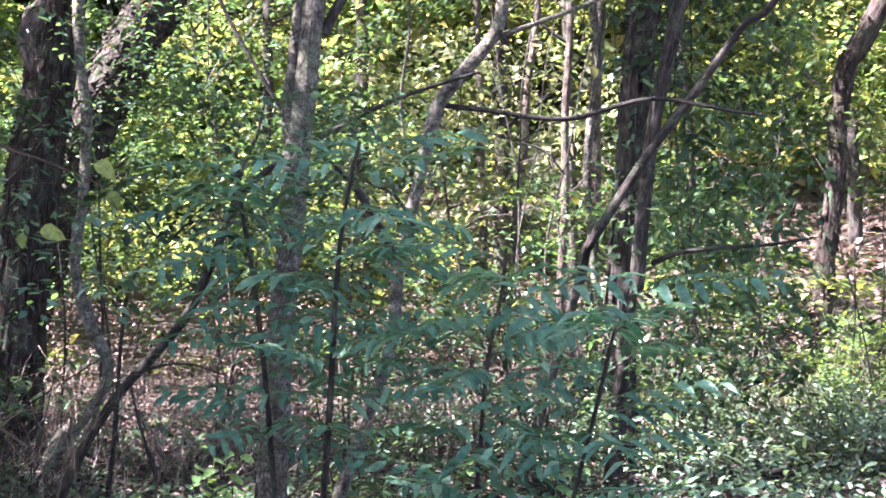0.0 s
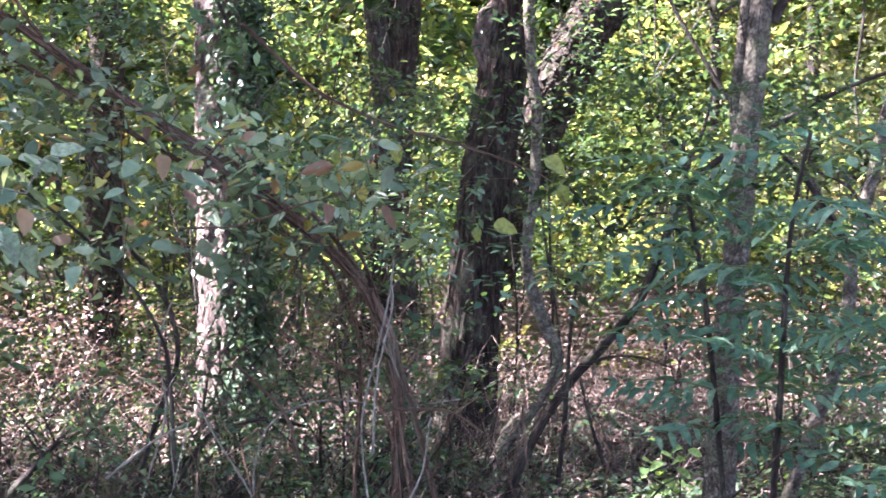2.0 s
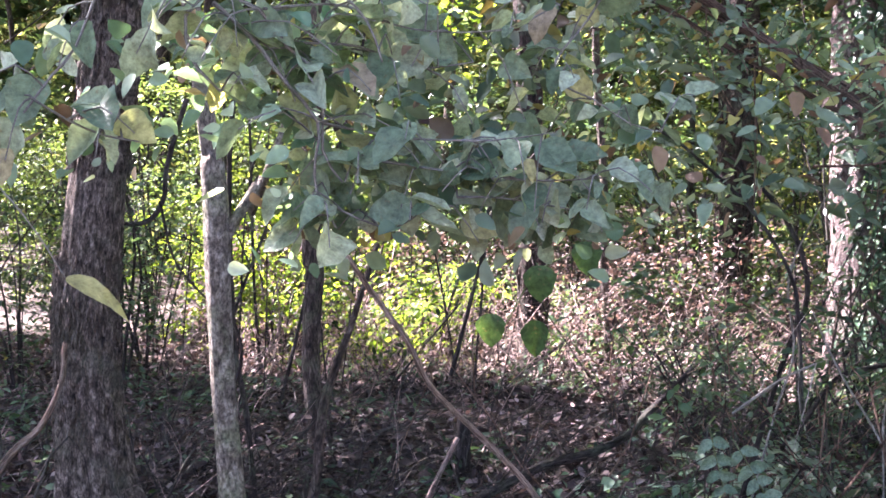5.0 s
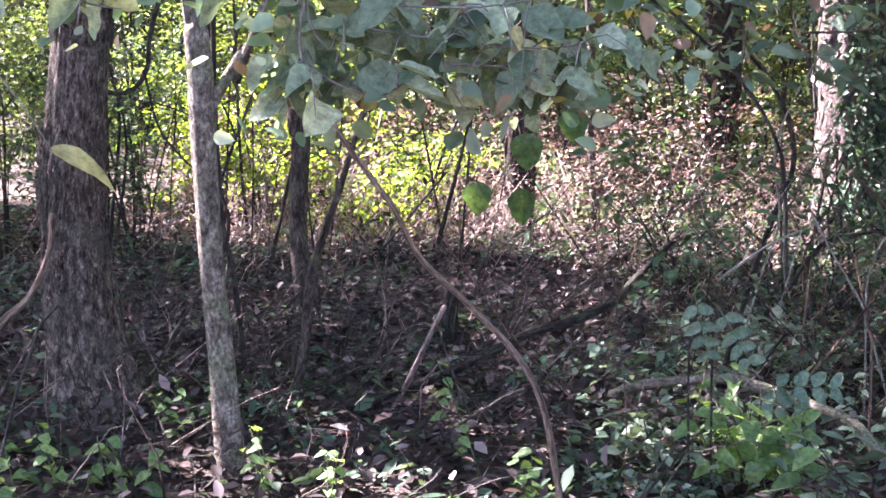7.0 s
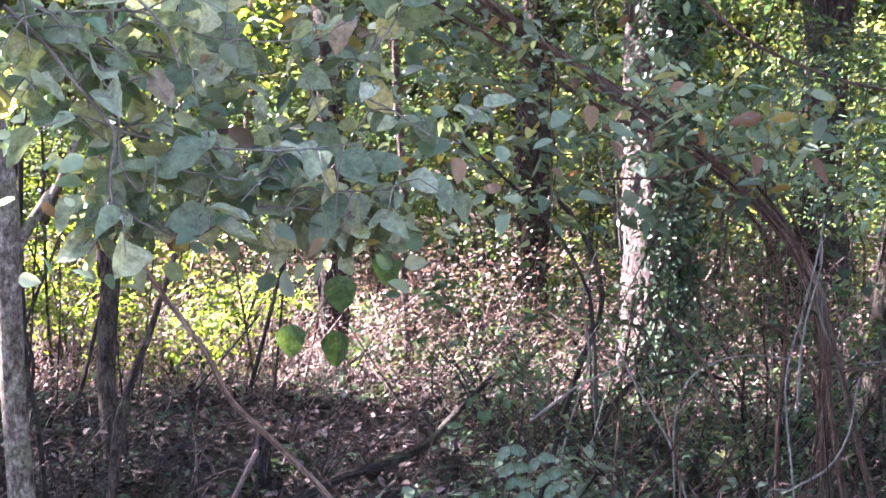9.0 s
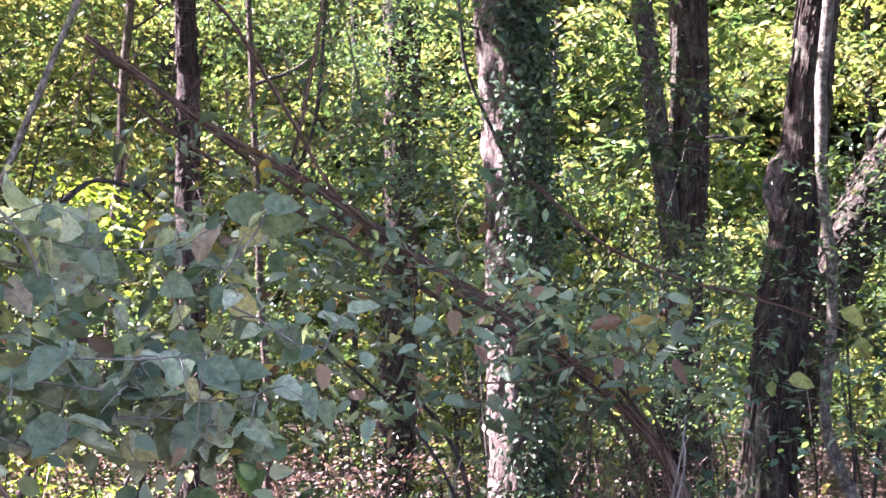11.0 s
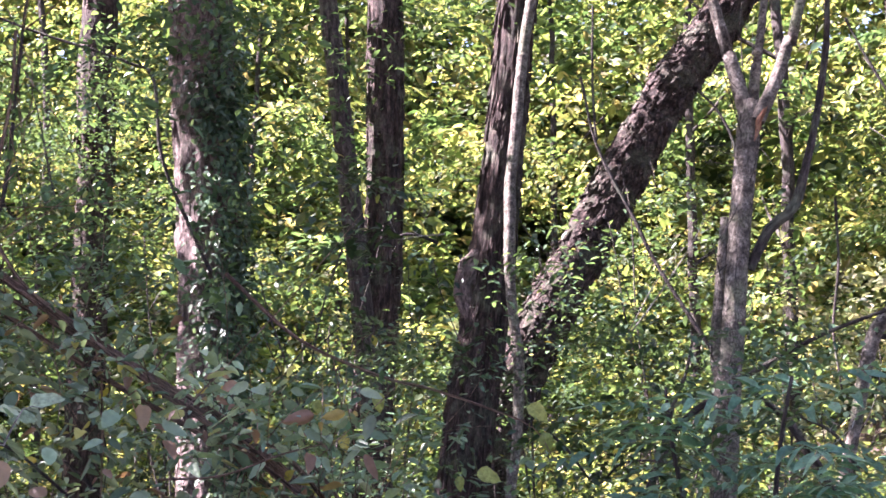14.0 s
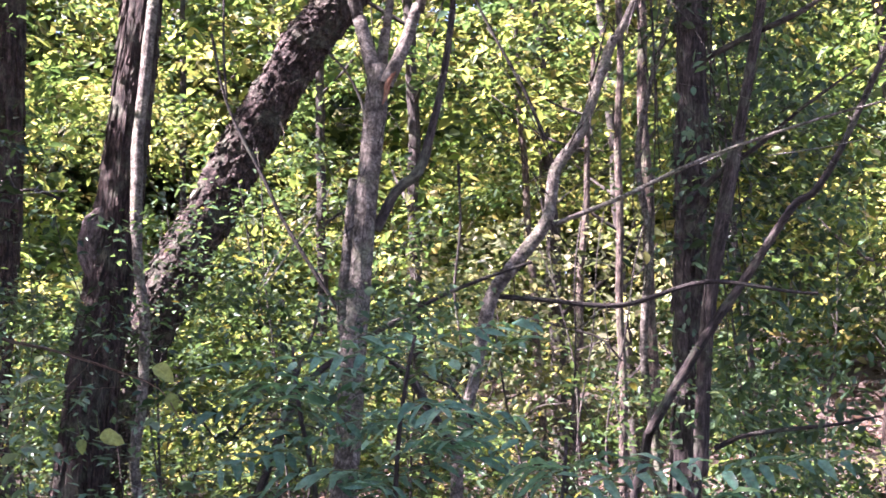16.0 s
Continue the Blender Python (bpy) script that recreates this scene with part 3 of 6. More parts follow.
part("limb", stem("limb", [(-2.82, 6.95, 1.96, .035), (-2.87, 6.93, 2.25, .032), (-2.84, 6.94, 2.57, .029), (-2.80, 6.96, 2.96, .024)], BARK_GREY, 10, 0.05), t)
part("limb", stem("limb", [(-2.70, 7.00, 2.69, .026), (-2.60, 7.04, 2.89, .026), (-2.48, 7.08, 3.00, .028), (-2.41, 7.10, 3.21, .022), (-2.34, 7.13, 3.51, .019), (-2.28, 7.14, 3.85, .018), (-2.27, 7.15, 4.03, .015), (-2.12, 7.20, 6.00, .009)], BARK_DARK, 10, 0.05), t)
part("torn_wood", stem("torn_wood", [(-2.61, 6.92, 3.33, .003), (-2.60, 6.95, 3.39, .012), (-2.59, 6.95, 3.44, .013), (-2.57, 6.96, 3.48, .009), (-2.55, 6.97, 3.52, .003)], WOOD_TORN, 9, 0.01, 0.9), t, "torn orange wood where a branch split")
t = tree("crooked_tree", "crooked pale sapling with long bare side branches")
part("trunk", stem("trunk", CROOKED, BARK_GREY, 14, 0.04, 0.08), t)
part("limb", stem("limb", [(-2.27, 7.67, 2.38, .015), (-2.03, 7.74, 2.35, .014), (-1.61, 7.84, 2.30, .014), (-1.16, 7.92, 2.40, .012), (-0.72, 7.97, 2.32, .009), (-0.58, 7.98, 2.30, .008)], BARK_DARK, 8, 0.06), t)
part("limb", stem("limb", [(-1.95, 7.76, 2.76, .016), (-1.58, 7.84, 2.89, .014), (-1.11, 7.92, 3.08, .011), (-0.51, 7.98, 3.24, .008), (-0.18, 8.00, 3.30, .006)], BARK_GREY, 8, 0.06), t)
part("limb", stem("limb", [(-2.59, 7.78, 1.55, .028), (-2.69, 7.75, 1.75, .025), (-2.79, 7.71, 1.96, .024), (-2.90, 7.67, 2.06, .019)], BARK_DARK, 8, 0.06), t)
t = tree("arching_sapling", "thin dark sapling arching low over the ground")
part("trunk", stem("trunk", [(-4.16, 6.60, -0.12, .031), (-4.00, 6.70, 0.41, .027), (-3.80, 6.81, 0.81, .026), (-3.47, 6.99, 1.25, .024), (-3.29, 7.07, 1.69, .021), (-3.17, 7.13, 1.93, .018), (-2.95, 7.22, 2.11, .017), (-2.70, 7.32, 2.26, .014), (-2.45, 7.41, 2.39, .011), (-2.13, 7.50, 2.50, .009), (-2.02, 7.53, 2.53, .008)], BARK_DARK, 10, 0.05, 0.08), t)
part("limb", stem("limb", [(-3.27, 7.08, 1.75, .014), (-3.20, 7.11, 2.02, .012), (-3.13, 7.14, 2.20, .009), (-3.09, 7.16, 2.39, .006)], BARK_DARK, 7, 0.05, 0.08), t)
t = tree("vine_clad_tree", "dark trunk hung with vines")
part("trunk", stem("trunk", VINECLAD, BARK_DARK, 28, 0.06, 0.06, ridges=7, flare=0.2), t)
t = tree("slender_tree", "slender dark tree with a low side branch")
part("trunk", stem("trunk", SLENDER, BARK_DARK, 14, 0.06, 0.06), t)
part("limb", stem("limb", [(-1.39, 9.40, 1.51, .020), (-1.16, 9.43, 1.59, .016), (-0.64, 9.48, 1.63, .011), (-0.37, 9.49, 1.67, .007)], BARK_DARK, 8, 0.06), t)
part("limb", stem("limb", [(-2.25, 9.04, -0.12, .036), (-1.79, 9.13, 1.47, .032), (-1.75, 9.13, 1.61, .032), (-1.56, 9.17, 1.92, .032), (-1.33, 9.20, 2.26, .032), (-1.10, 9.23, 2.56, .029), (-0.80, 9.27, 2.97, .025), (-0.43, 9.29, 3.40, .022), (0.87, 9.38, 6.00, .013)], BARK_DARK, 10, 0.06), t)
young_trees = []
young_trees.append([(-2.26, 11.79, -0.12, .052), (-2.20, 11.80, 2.18, .046), (-2.18, 11.80, 2.87, .046), (-2.16, 11.80, 3.57, .047), (-2.15, 11.81, 4.28, .043), (-2.03, 11.83, 9.00, .026)])
young_trees.append([(-2.72, 12.71, -0.12, .039), (-2.65, 12.73, 2.01, .035), (-2.60, 12.74, 3.51, .033), (-2.52, 12.75, 4.95, .031), (-2.30, 12.80, 9.00, .019)])
young_trees.append([(-3.96, 15.50, -0.12, .048), (-3.73, 15.56, 2.33, .043), (-3.63, 15.58, 3.37, .040), (-3.37, 15.64, 6.00, .024)])
young_trees.append([(-4.58, 17.41, -0.12, .054), (-4.64, 17.39, 2.38, .049), (-4.66, 17.39, 3.35, .049), (-4.77, 17.36, 8.00, .029)])
young_trees.append([(-0.73, 16.99, -0.12, .117), (-0.44, 16.99, 2.56, .105), (-0.30, 17.00, 3.76, .106), (0.16, 17.00, 4.56, .113), (3.38, 17.01, 11.00, .068)])
young_trees.append([(-11.32, 10.59, -0.12, .202), (-11.28, 10.63, 3.68, .181), (-11.27, 10.64, 4.90, .183), (-11.27, 10.64, 6.47, .188), (-11.28, 10.63, 12.00, .113)])
young_trees.append([(-10.07, 7.23, -0.12, .145), (-10.08, 7.22, 0.06, .130), (-10.10, 7.20, 0.87, .119), (-10.11, 7.18, 1.58, .110), (-10.29, 6.93, 10.00, .066)])
young_trees.append([(-10.16, 8.11, -0.12, .051), (-10.16, 8.10, -0.05, .045), (-10.19, 8.07, 0.60, .040), (-10.21, 8.04, 1.34, .038), (-10.41, 7.80, 7.00, .023)])
young_trees.append([(-7.55, 3.90, -0.12, .056), (-7.55, 3.90, -0.10, .050), (-7.58, 3.85, 0.57, .053), (-7.58, 3.85, 1.22, .056), (-7.58, 3.85, 1.77, .056), (-7.55, 3.91, 9.00, .033)])
young_trees.append([(-13.61, 8.41, -0.12, .069), (-13.60, 8.43, 0.37, .062), (-13.57, 8.48, 1.59, .062), (-13.41, 8.74, 9.00, .037)])
for path in young_trees:
    t = tree("young_tree", "straight young tree with grey-brown bark", "young trees in the woods")
    thick = path[0][3] > 0.07
    part("trunk", stem("trunk", path, BARK_SHAGGY if thick else BARK_YOUNG, 22 if thick else 12, 0.06, 0.06, 0.012, flare=0.15, ridges=8 if thick else 0), t)
    if thick:
        plates(t, path, 200, BARK_SHAGGY, (0.05, 0.22), 0.015)
    for k in range(3):
        q = np.array(path[-1][:3]) * (0.55 + 0.15 * k) + np.array(path[-2][:3]) * (0.45 - 0.15 * k)
        a, reach = rng.uniform(0, 6.28), rng.uniform(0.5, 1.4)
        o = np.array([math.cos(a), math.sin(a), 0.5])
        part("limb", stem("limb", [(*q, 0.02), (*(q + o * reach * 0.5), 0.013), (*(q + o * reach * [1, 1, 1.4]), 0.005)], BARK_DARK, 7, 0.1, 0.08, 0.02), t)
    twiggy(t, path, 26, 1.0, 0.005)
t = tree("old_tree", "stout tree with fissured bark and flared roots")
part("trunk", stem("trunk", OLD, BARK_FISSURED, 48, 0.035, 0.05, ridges=14, flare=0.55), t)
t = tree("smooth_sapling", "smooth grey-barked sapling forking at head height")
part("trunk", stem("trunk", [(-4.92, 2.23, -0.12, .058), (-4.92, 2.21, 0.06, .052), (-4.94, 2.19, 0.40, .047), (-4.95, 2.16, 0.74, .044), (-4.96, 2.14, 1.12, .045), (-4.96, 2.13, 1.38, .048), (-4.97, 2.11, 1.64, .042), (-4.98, 2.09, 1.80, .035), (-5.21, 1.54, 6.00, .021)], BARK_SMOOTH, 24, 0.03, 0.05, flare=0.15), t)
part("limb", stem("limb", [(-4.95, 2.16, 1.35, .025), (-4.92, 2.22, 1.46, .020), (-4.90, 2.28, 1.57, .018), (-4.87, 2.34, 1.71, .015), (-4.36, 3.41, 5.00, .009)], BARK_SMOOTH, 10, 0.04), t)

# fallen and leaning stems
def bough(name, label, path, mat, sides=14, wander=0.012):
    ob = new(name, stem(name, path, mat, sides, 0.03, 0.16, wander, ridges=4))
    return tagged(ob, label, "branch")


bough("leaning_sapling", "brown leaning dead sapling with stringy bark", [(-3.63, 2.82, -0.12, .014), (-3.66, 2.79, 0.13, .012), (-3.69, 2.75, 0.42, .011), (-3.74, 2.68, 0.59, .010), (-3.83, 2.55, 0.75, .009), (-3.92, 2.41, 0.90, .009), (-3.96, 2.33, 1.05, .009), (-4.03, 2.23, 1.21, .009), (-4.08, 2.13, 1.37, .007)], BARK_TAN)
bough("fallen_branch", "dark fallen branch propped on the litter", [(-5.16, 2.65, 0.07, .014), (-5.33, 3.17, 0.10, .019), (-5.41, 3.60, 0.17, .020), (-5.51, 3.99, 0.25, .021), (-5.54, 4.28, 0.28, .021), (-5.58, 4.55, 0.34, .019), (-5.65, 4.78, 0.46, .018), (-5.67, 5.06, 0.64, .012)], BARK_DARK)
bough("fallen_log", "rotting brown fallen log", [(-8.84, 5.85, 0.01, .050), (-8.60, 6.03, 0.10, .060), (-8.35, 6.20, 0.08, .062), (-8.04, 6.27, -0.01, .055), (-7.77, 6.30, -0.11, .040)], BARK_SHAGGY, 16)
bough("broken_stub", "dark broken stub standing in the litter", [(-6.51, 4.30, -0.18, .043), (-6.54, 4.24, 0.04, .043), (-6.55, 4.24, 0.33, .036)], BARK_DARK)
bough("fallen_branch", "grey bare branch lying on the ground", [(-4.80, 3.92, 0.11, .017), (-4.63, 3.97, 0.18, .020), (-4.27, 4.07, 0.26, .020), (-4.12, 4.09, 0.26, .022), (-3.72, 4.06, 0.25, .019), (-3.50, 3.98, 0.25, .020), (-3.30, 3.89, 0.20, .022), (-3.12, 3.84, 0.18, .022), (-3.03, 3.85, 0.15, .020), (-2.88, 3.90, 0.04, .017)], BARK_SMOOTH)
bough("leaning_stick", "thin pale stick leaning on a fallen branch", [(-5.40, 3.04, -0.21, .015), (-5.31, 3.20, 0.11, .012), (-5.25, 3.29, 0.34, .011), (-5.22, 3.35, 0.48, .010)], TWIG)
bough("leaning_stick", "pale bent stick leaning against a stout trunk", [(-5.84, 1.38, -0.12, .017), (-5.80, 1.53, 0.32, .015), (-5.78, 1.61, 0.47, .015), (-5.75, 1.71, 0.57, .014), (-5.73, 1.79, 0.74, .012), (-5.72, 1.81, 0.90, .010)], BARK_TAN)
bough("dark_vine", "dark vine looping down behind a trunk", [(-7.19, 2.47, 1.97, .012), (-7.18, 2.49, 1.69, .012), (-7.18, 2.50, 1.44, .013), (-7.15, 2.56, 1.35, .013), (-7.12, 2.67, 1.36, .013), (-7.09, 2.74, 1.47, .013), (-7.08, 2.76, 1.64, .012), (-7.04, 2.86, 1.98, .012)], BARK_DARK)
bough("dark_vine", "dark twisting vine stem", [(-5.98, 2.79, -0.12, .013), (-6.00, 2.75, 0.32, .012), (-6.01, 2.73, 0.55, .013), (-6.03, 2.69, 0.78, .013), (-6.03, 2.67, 1.03, .013), (-6.04, 2.66, 1.28, .011), (-6.05, 2.65, 1.63, .011), (-6.04, 2.66, 1.92, .010)], BARK_DARK)
thin_vines = []
thin_vines.append([(-3.44, 4.67, -0.12, .009), (-3.46, 4.65, 0.41, .008), (-3.48, 4.64, 0.83, .007), (-3.43, 4.67, 1.12, .007), (-3.40, 4.70, 1.35, .007), (-3.39, 4.71, 1.51, .006)])
thin_vines.append([(-3.80, 4.64, -0.12, .009), (-3.91, 4.55, 0.35, .008), (-3.95, 4.51, 0.56, .008), (-4.02, 4.45, 0.73, .008), (-4.09, 4.39, 0.90, .007), (-4.15, 4.33, 1.08, .005)])
thin_vines.append([(-3.64, 4.40, -0.12, .009), (-3.49, 4.51, 0.41, .008), (-3.41, 4.57, 0.46, .008), (-3.29, 4.65, 0.55, .008), (-3.23, 4.70, 0.68, .007), (-3.20, 4.71, 0.90, .006)])
thin_vines.append([(-4.53, 4.24, -0.12, .009), (-4.39, 4.37, 0.58, .008), (-4.34, 4.43, 0.87, .008), (-4.37, 4.40, 1.16, .007), (-4.32, 4.45, 1.40, .006), (-4.20, 4.56, 1.68, .005)])
thin_vines.append([(-4.01, 4.60, -0.12, .009), (-4.01, 4.60, 0.33, .008), (-4.00, 4.60, 0.66, .007), (-3.94, 4.66, 0.85, .007), (-3.78, 4.79, 0.93, .007), (-3.56, 4.95, 0.90, .006), (-3.35, 5.10, 0.93, .005)])
for path in thin_vines:
    bough("thin_vine", "thin pale bare vine stem in the tangle", [(x, y, z, r * 0.6) for x, y, z, r in path], BARK_BLEACHED, 8)
bough("slim_sapling", "thin bare sapling stem", [(-5.56, 2.75, -0.12, .022), (-5.55, 2.75, -0.08, .020), (-5.54, 2.78, 0.04, .020), (-5.52, 2.83, 0.29, .022), (-5.50, 2.85, 0.58, .022), (-5.48, 2.90, 0.77, .019), (-5.45, 2.96, 0.96, .014), (-5.40, 3.05, 1.30, .011)], BARK_YOUNG)
bough("dark_vine", "dark twisting vine stem", [(-4.77, 4.43, -0.12, .014), (-4.58, 4.61, 0.79, .012), (-4.53, 4.67, 1.04, .011), (-4.54, 4.65, 1.24, .011), (-4.63, 4.56, 1.49, .009), (-4.79, 4.39, 1.74, .007)], BARK_DARK)
bough("bent_branch", "dark branch bent in a low arch", [(-4.41, 5.43, 0.72, .008), (-4.55, 5.32, 0.76, .010), (-4.66, 5.22, 0.74, .011), (-4.77, 5.12, 0.67, .011), (-4.86, 5.04, 0.47, .011)], BARK_DARK)

# slender branches and vines between the trunks
def slender_branch(words, mat, path):
    ob = bough("slender_branch", words, path, mat, 8, 0.02)
    tagged(ob, group="slender branches between the trunks")
    n = max(3, int(len(path) * 2.2))
    p = spline(path, 0.05)
    b = p[rng.integers(len(p) // 3, len(p), n), :3]
    way = rng.normal(0, 1, (n, 3)) + [0, 0, 0.2]
    reach = rng.uniform(0.1, 0.4, (n, 1))
    tagged(part("twig_spray", strands("twig_spray", b, b + way * reach, rng.normal(0, 0.08, (n, 3)) * reach, rng.uniform(0.001, 0.003, n), mat, 5), ob), kind="stuff")


slender_branch("thin dark branch crossing between the trunks", BARK_DARK, [(-5.81, 4.74, 2.75, .012), (-5.76, 4.81, 3.01, .011), (-5.73, 4.84, 3.48, .010), (-5.70, 4.88, 3.82, .009), (-5.68, 4.90, 4.18, .008)])
slender_branch("thin dark branch crossing between the trunks", BARK_DARK, [(-6.37, 7.05, 3.04, .014), (-6.45, 6.98, 3.26, .013), (-6.59, 6.85, 3.75, .012), (-6.67, 6.76, 4.32, .011), (-6.80, 6.63, 4.43, .010), (-7.15, 6.25, 4.59, .009), (-7.39, 5.97, 4.72, .008)])
slender_branch("thin dark branch crossing between the trunks", BARK_DARK, [(-6.69, 6.02, 3.33, .008), (-6.74, 5.96, 3.64, .006), (-6.79, 5.91, 3.99, .004)])
slender_branch("thin dark branch crossing between the trunks", BARK_DARK, [(-3.19, 7.88, 2.24, .016), (-3.25, 7.88, 2.34, .014), (-3.56, 7.76, 2.88, .012), (-3.70, 7.72, 3.25, .011), (-3.87, 7.66, 3.68, .009), (-3.96, 7.63, 4.07, .007)])
slender_branch("thin pale bare twig catching the light", BARK_BLEACHED, [(-3.91, 8.10, 2.58, .004), (-3.75, 8.18, 2.88, .003), (-3.56, 8.27, 3.12, .002)])
slender_branch("thin dark branch crossing between the trunks", BARK_DARK, [(-3.27, 8.38, 3.27, .012), (-3.29, 8.38, 3.66, .010), (-3.38, 8.34, 3.92, .008), (-3.49, 8.30, 4.07, .006)])
slender_branch("thin dark branch crossing between the trunks", BARK_DARK, [(-3.88, 7.67, 3.68, .008), (-3.89, 7.67, 4.03, .007), (-3.89, 7.67, 4.52, .006)])
slender_branch("thin dark branch crossing between the trunks", BARK_DARK, [(-5.20, 7.95, 3.24, .012), (-5.35, 7.85, 3.30, .010), (-5.53, 7.72, 3.25, .007), (-5.71, 7.59, 3.27, .005)])
slender_branch("thin pale bare twig catching the light", BARK_BLEACHED, [(-5.00, 7.72, 3.24, .005), (-5.12, 7.64, 3.23, .004), (-5.24, 7.56, 3.21, .002)])
slender_branch("thin pale bare twig catching the light", BARK_BLEACHED, [(-3.38, 7.03, 2.43, .004), (-3.25, 7.09, 2.61, .004), (-3.09, 7.16, 2.86, .003), (-3.03, 7.19, 2.98, .003)])
slender_branch("thin dark branch crossing between the trunks", BARK_DARK, [(-3.53, 6.27, 0.41, .014), (-3.50, 6.29, 0.73, .012), (-3.46, 6.31, 1.11, .010), (-3.43, 6.33, 1.38, .008), (-3.39, 6.35, 1.51, .006)])
slender_branch("thin grey branch crossing between the trunks", BARK_GREY, [(-3.99, 6.47, 0.50, .020), (-3.84, 6.60, 0.75, .019), (-3.76, 6.70, 0.97, .018), (-3.85, 6.69, 1.20, .016), (-3.93, 6.69, 1.43, .015), (-3.97, 6.71, 1.72, .014)])
slender_branch("thin dark branch crossing between the trunks", BARK_DARK, [(-3.32, 6.39, 0.46, .011), (-3.39, 6.35, 0.70, .008), (-3.43, 6.33, 0.92, .006)])
slender_branch("thin dark branch crossing between the trunks", BARK_DARK, [(-2.26, 6.83, 1.55, .017), (-2.33, 6.74, 1.73, .014), (-2.45, 6.63, 1.94, .010), (-2.55, 6.52, 2.05, .007)])
slender_branch("thin pale bare twig catching the light", BARK_BLEACHED, [(-2.39, 6.47, 1.63, .004), (-2.24, 6.52, 1.71, .003), (-2.09, 6.58, 1.85, .002)])
slender_branch("thin dark branch crossing between the trunks", BARK_DARK, [(-2.13, 6.77, 1.67, .010), (-2.23, 6.74, 1.84, .008), (-2.39, 6.69, 1.93, .005)])
slender_branch("thin dark branch crossing between the trunks", BARK_DARK, [(-3.44, 6.21, 0.93, .009), (-3.34, 6.31, 1.02, .007), (-3.19, 6.42, 1.04, .006), (-3.03, 6.53, 0.98, .004)])
slender_branch("thin dark branch crossing between the trunks", BARK_DARK, [(-3.41, 6.11, 1.88, .008), (-3.32, 6.16, 1.78, .007), (-3.20, 6.22, 1.62, .006), (-3.09, 6.28, 1.71, .006), (-2.92, 6.36, 1.72, .005), (-2.78, 6.43, 1.67, .004)])
slender_branch("thin dark branch crossing between the trunks", BARK_DARK, [(-2.04, 8.04, 3.30, .012), (-2.14, 8.02, 3.57, .011), (-2.28, 7.98, 3.91, .009), (-2.40, 7.95, 4.23, .008)])
slender_branch("thin pale bare twig catching the light", BARK_BLEACHED, [(-1.32, 9.11, 3.28, .004), (-0.99, 9.10, 3.39, .004), (-0.61, 9.08, 3.47, .004), (-0.20, 9.05, 3.54, .003), (0.06, 9.00, 3.57, .002)])
slender_branch("thin pale bare twig catching the light", BARK_BLEACHED, [(-0.89, 9.06, 3.28, .004), (-0.56, 9.08, 3.30, .003), (-0.22, 9.10, 3.34, .002)])
slender_branch("thin dark branch crossing between the trunks", BARK_DARK, [(-1.52, 9.58, 3.08, .024), (-1.28, 9.54, 3.28, .020), (-1.00, 9.50, 3.43, .016), (-0.70, 9.45, 3.65, .012), (-0.36, 9.39, 3.85, .008)])
slender_branch("thin dark branch crossing between the trunks", BARK_DARK, [(-1.35, 9.61, 4.07, .026), (-0.99, 9.55, 4.20, .021), (-0.65, 9.48, 4.29, .017), (-0.36, 9.39, 4.41, .012)])
slender_branch("thin grey branch crossing between the trunks", BARK_GREY, [(-1.88, 10.33, 1.11, .034), (-1.94, 10.32, 1.50, .031), (-1.96, 10.32, 2.46, .029), (-1.91, 10.32, 3.03, .026), (-1.92, 10.32, 3.60, .024), (-1.83, 10.34, 4.14, .021), (-1.68, 10.37, 4.64, .019), (-1.61, 10.38, 5.02, .016)])
slender_branch("thin dark branch crossing between the trunks", BARK_DARK, [(-2.03, 9.79, 2.12, .008), (-2.17, 9.76, 2.28, .007), (-2.39, 9.71, 2.36, .005), (-2.69, 9.63, 2.46, .004)])
slender_branch("thin dark branch crossing between the trunks", BARK_DARK, [(-2.62, 8.19, 3.25, .008), (-2.62, 8.19, 2.87, .007), (-2.68, 8.17, 2.47, .007), (-2.65, 8.18, 2.14, .006)])
slender_branch("thin dark branch crossing between the trunks", BARK_DARK, [(-5.74, 3.64, 0.67, .011), (-5.71, 3.69, 0.91, .010), (-5.68, 3.75, 1.20, .008), (-5.64, 3.80, 1.48, .007), (-5.62, 3.83, 1.74, .006)])
slender_branch("thin dark branch crossing between the trunks", BARK_DARK, [(-5.88, 3.42, 0.64, .006), (-5.81, 3.53, 0.80, .005), (-5.72, 3.68, 1.01, .004)])
slender_branch("thin dark branch crossing between the trunks", BARK_DARK, [(-5.41, 2.36, 1.36, .008), (-5.40, 2.37, 1.08, .008), (-5.38, 2.43, 0.87, .007), (-5.40, 2.38, 0.67, .007)])
slender_branch("thin dark branch crossing between the trunks", BARK_DARK, [(-5.97, 2.30, 1.47, .006), (-5.95, 2.36, 1.23, .005), (-5.92, 2.44, 1.11, .005), (-5.89, 2.50, 1.04, .004)])
slender_branch("thin dark branch crossing between the trunks", BARK_DARK, [(-4.36, 2.44, 2.13, .012), (-4.30, 2.55, 2.24, .011), (-4.26, 2.62, 2.29, .009), (-4.18, 2.74, 2.27, .008)])
slender_branch("thin dark branch crossing between the trunks", BARK_DARK, [(-3.90, 4.02, 0.71, .009), (-3.92, 4.00, 1.05, .008), (-3.94, 3.98, 1.22, .007), (-4.03, 3.88, 1.47, .007), (-4.18, 3.72, 1.69, .006), (-4.27, 3.63, 1.77, .005)])
slender_branch("thin pale bare vine stem in the tangle", BARK_BLEACHED, [(-2.98, 4.02, 0.85, .005), (-2.97, 4.02, 1.11, .004), (-2.93, 4.05, 1.34, .004), (-2.93, 4.05, 1.45, .003)])
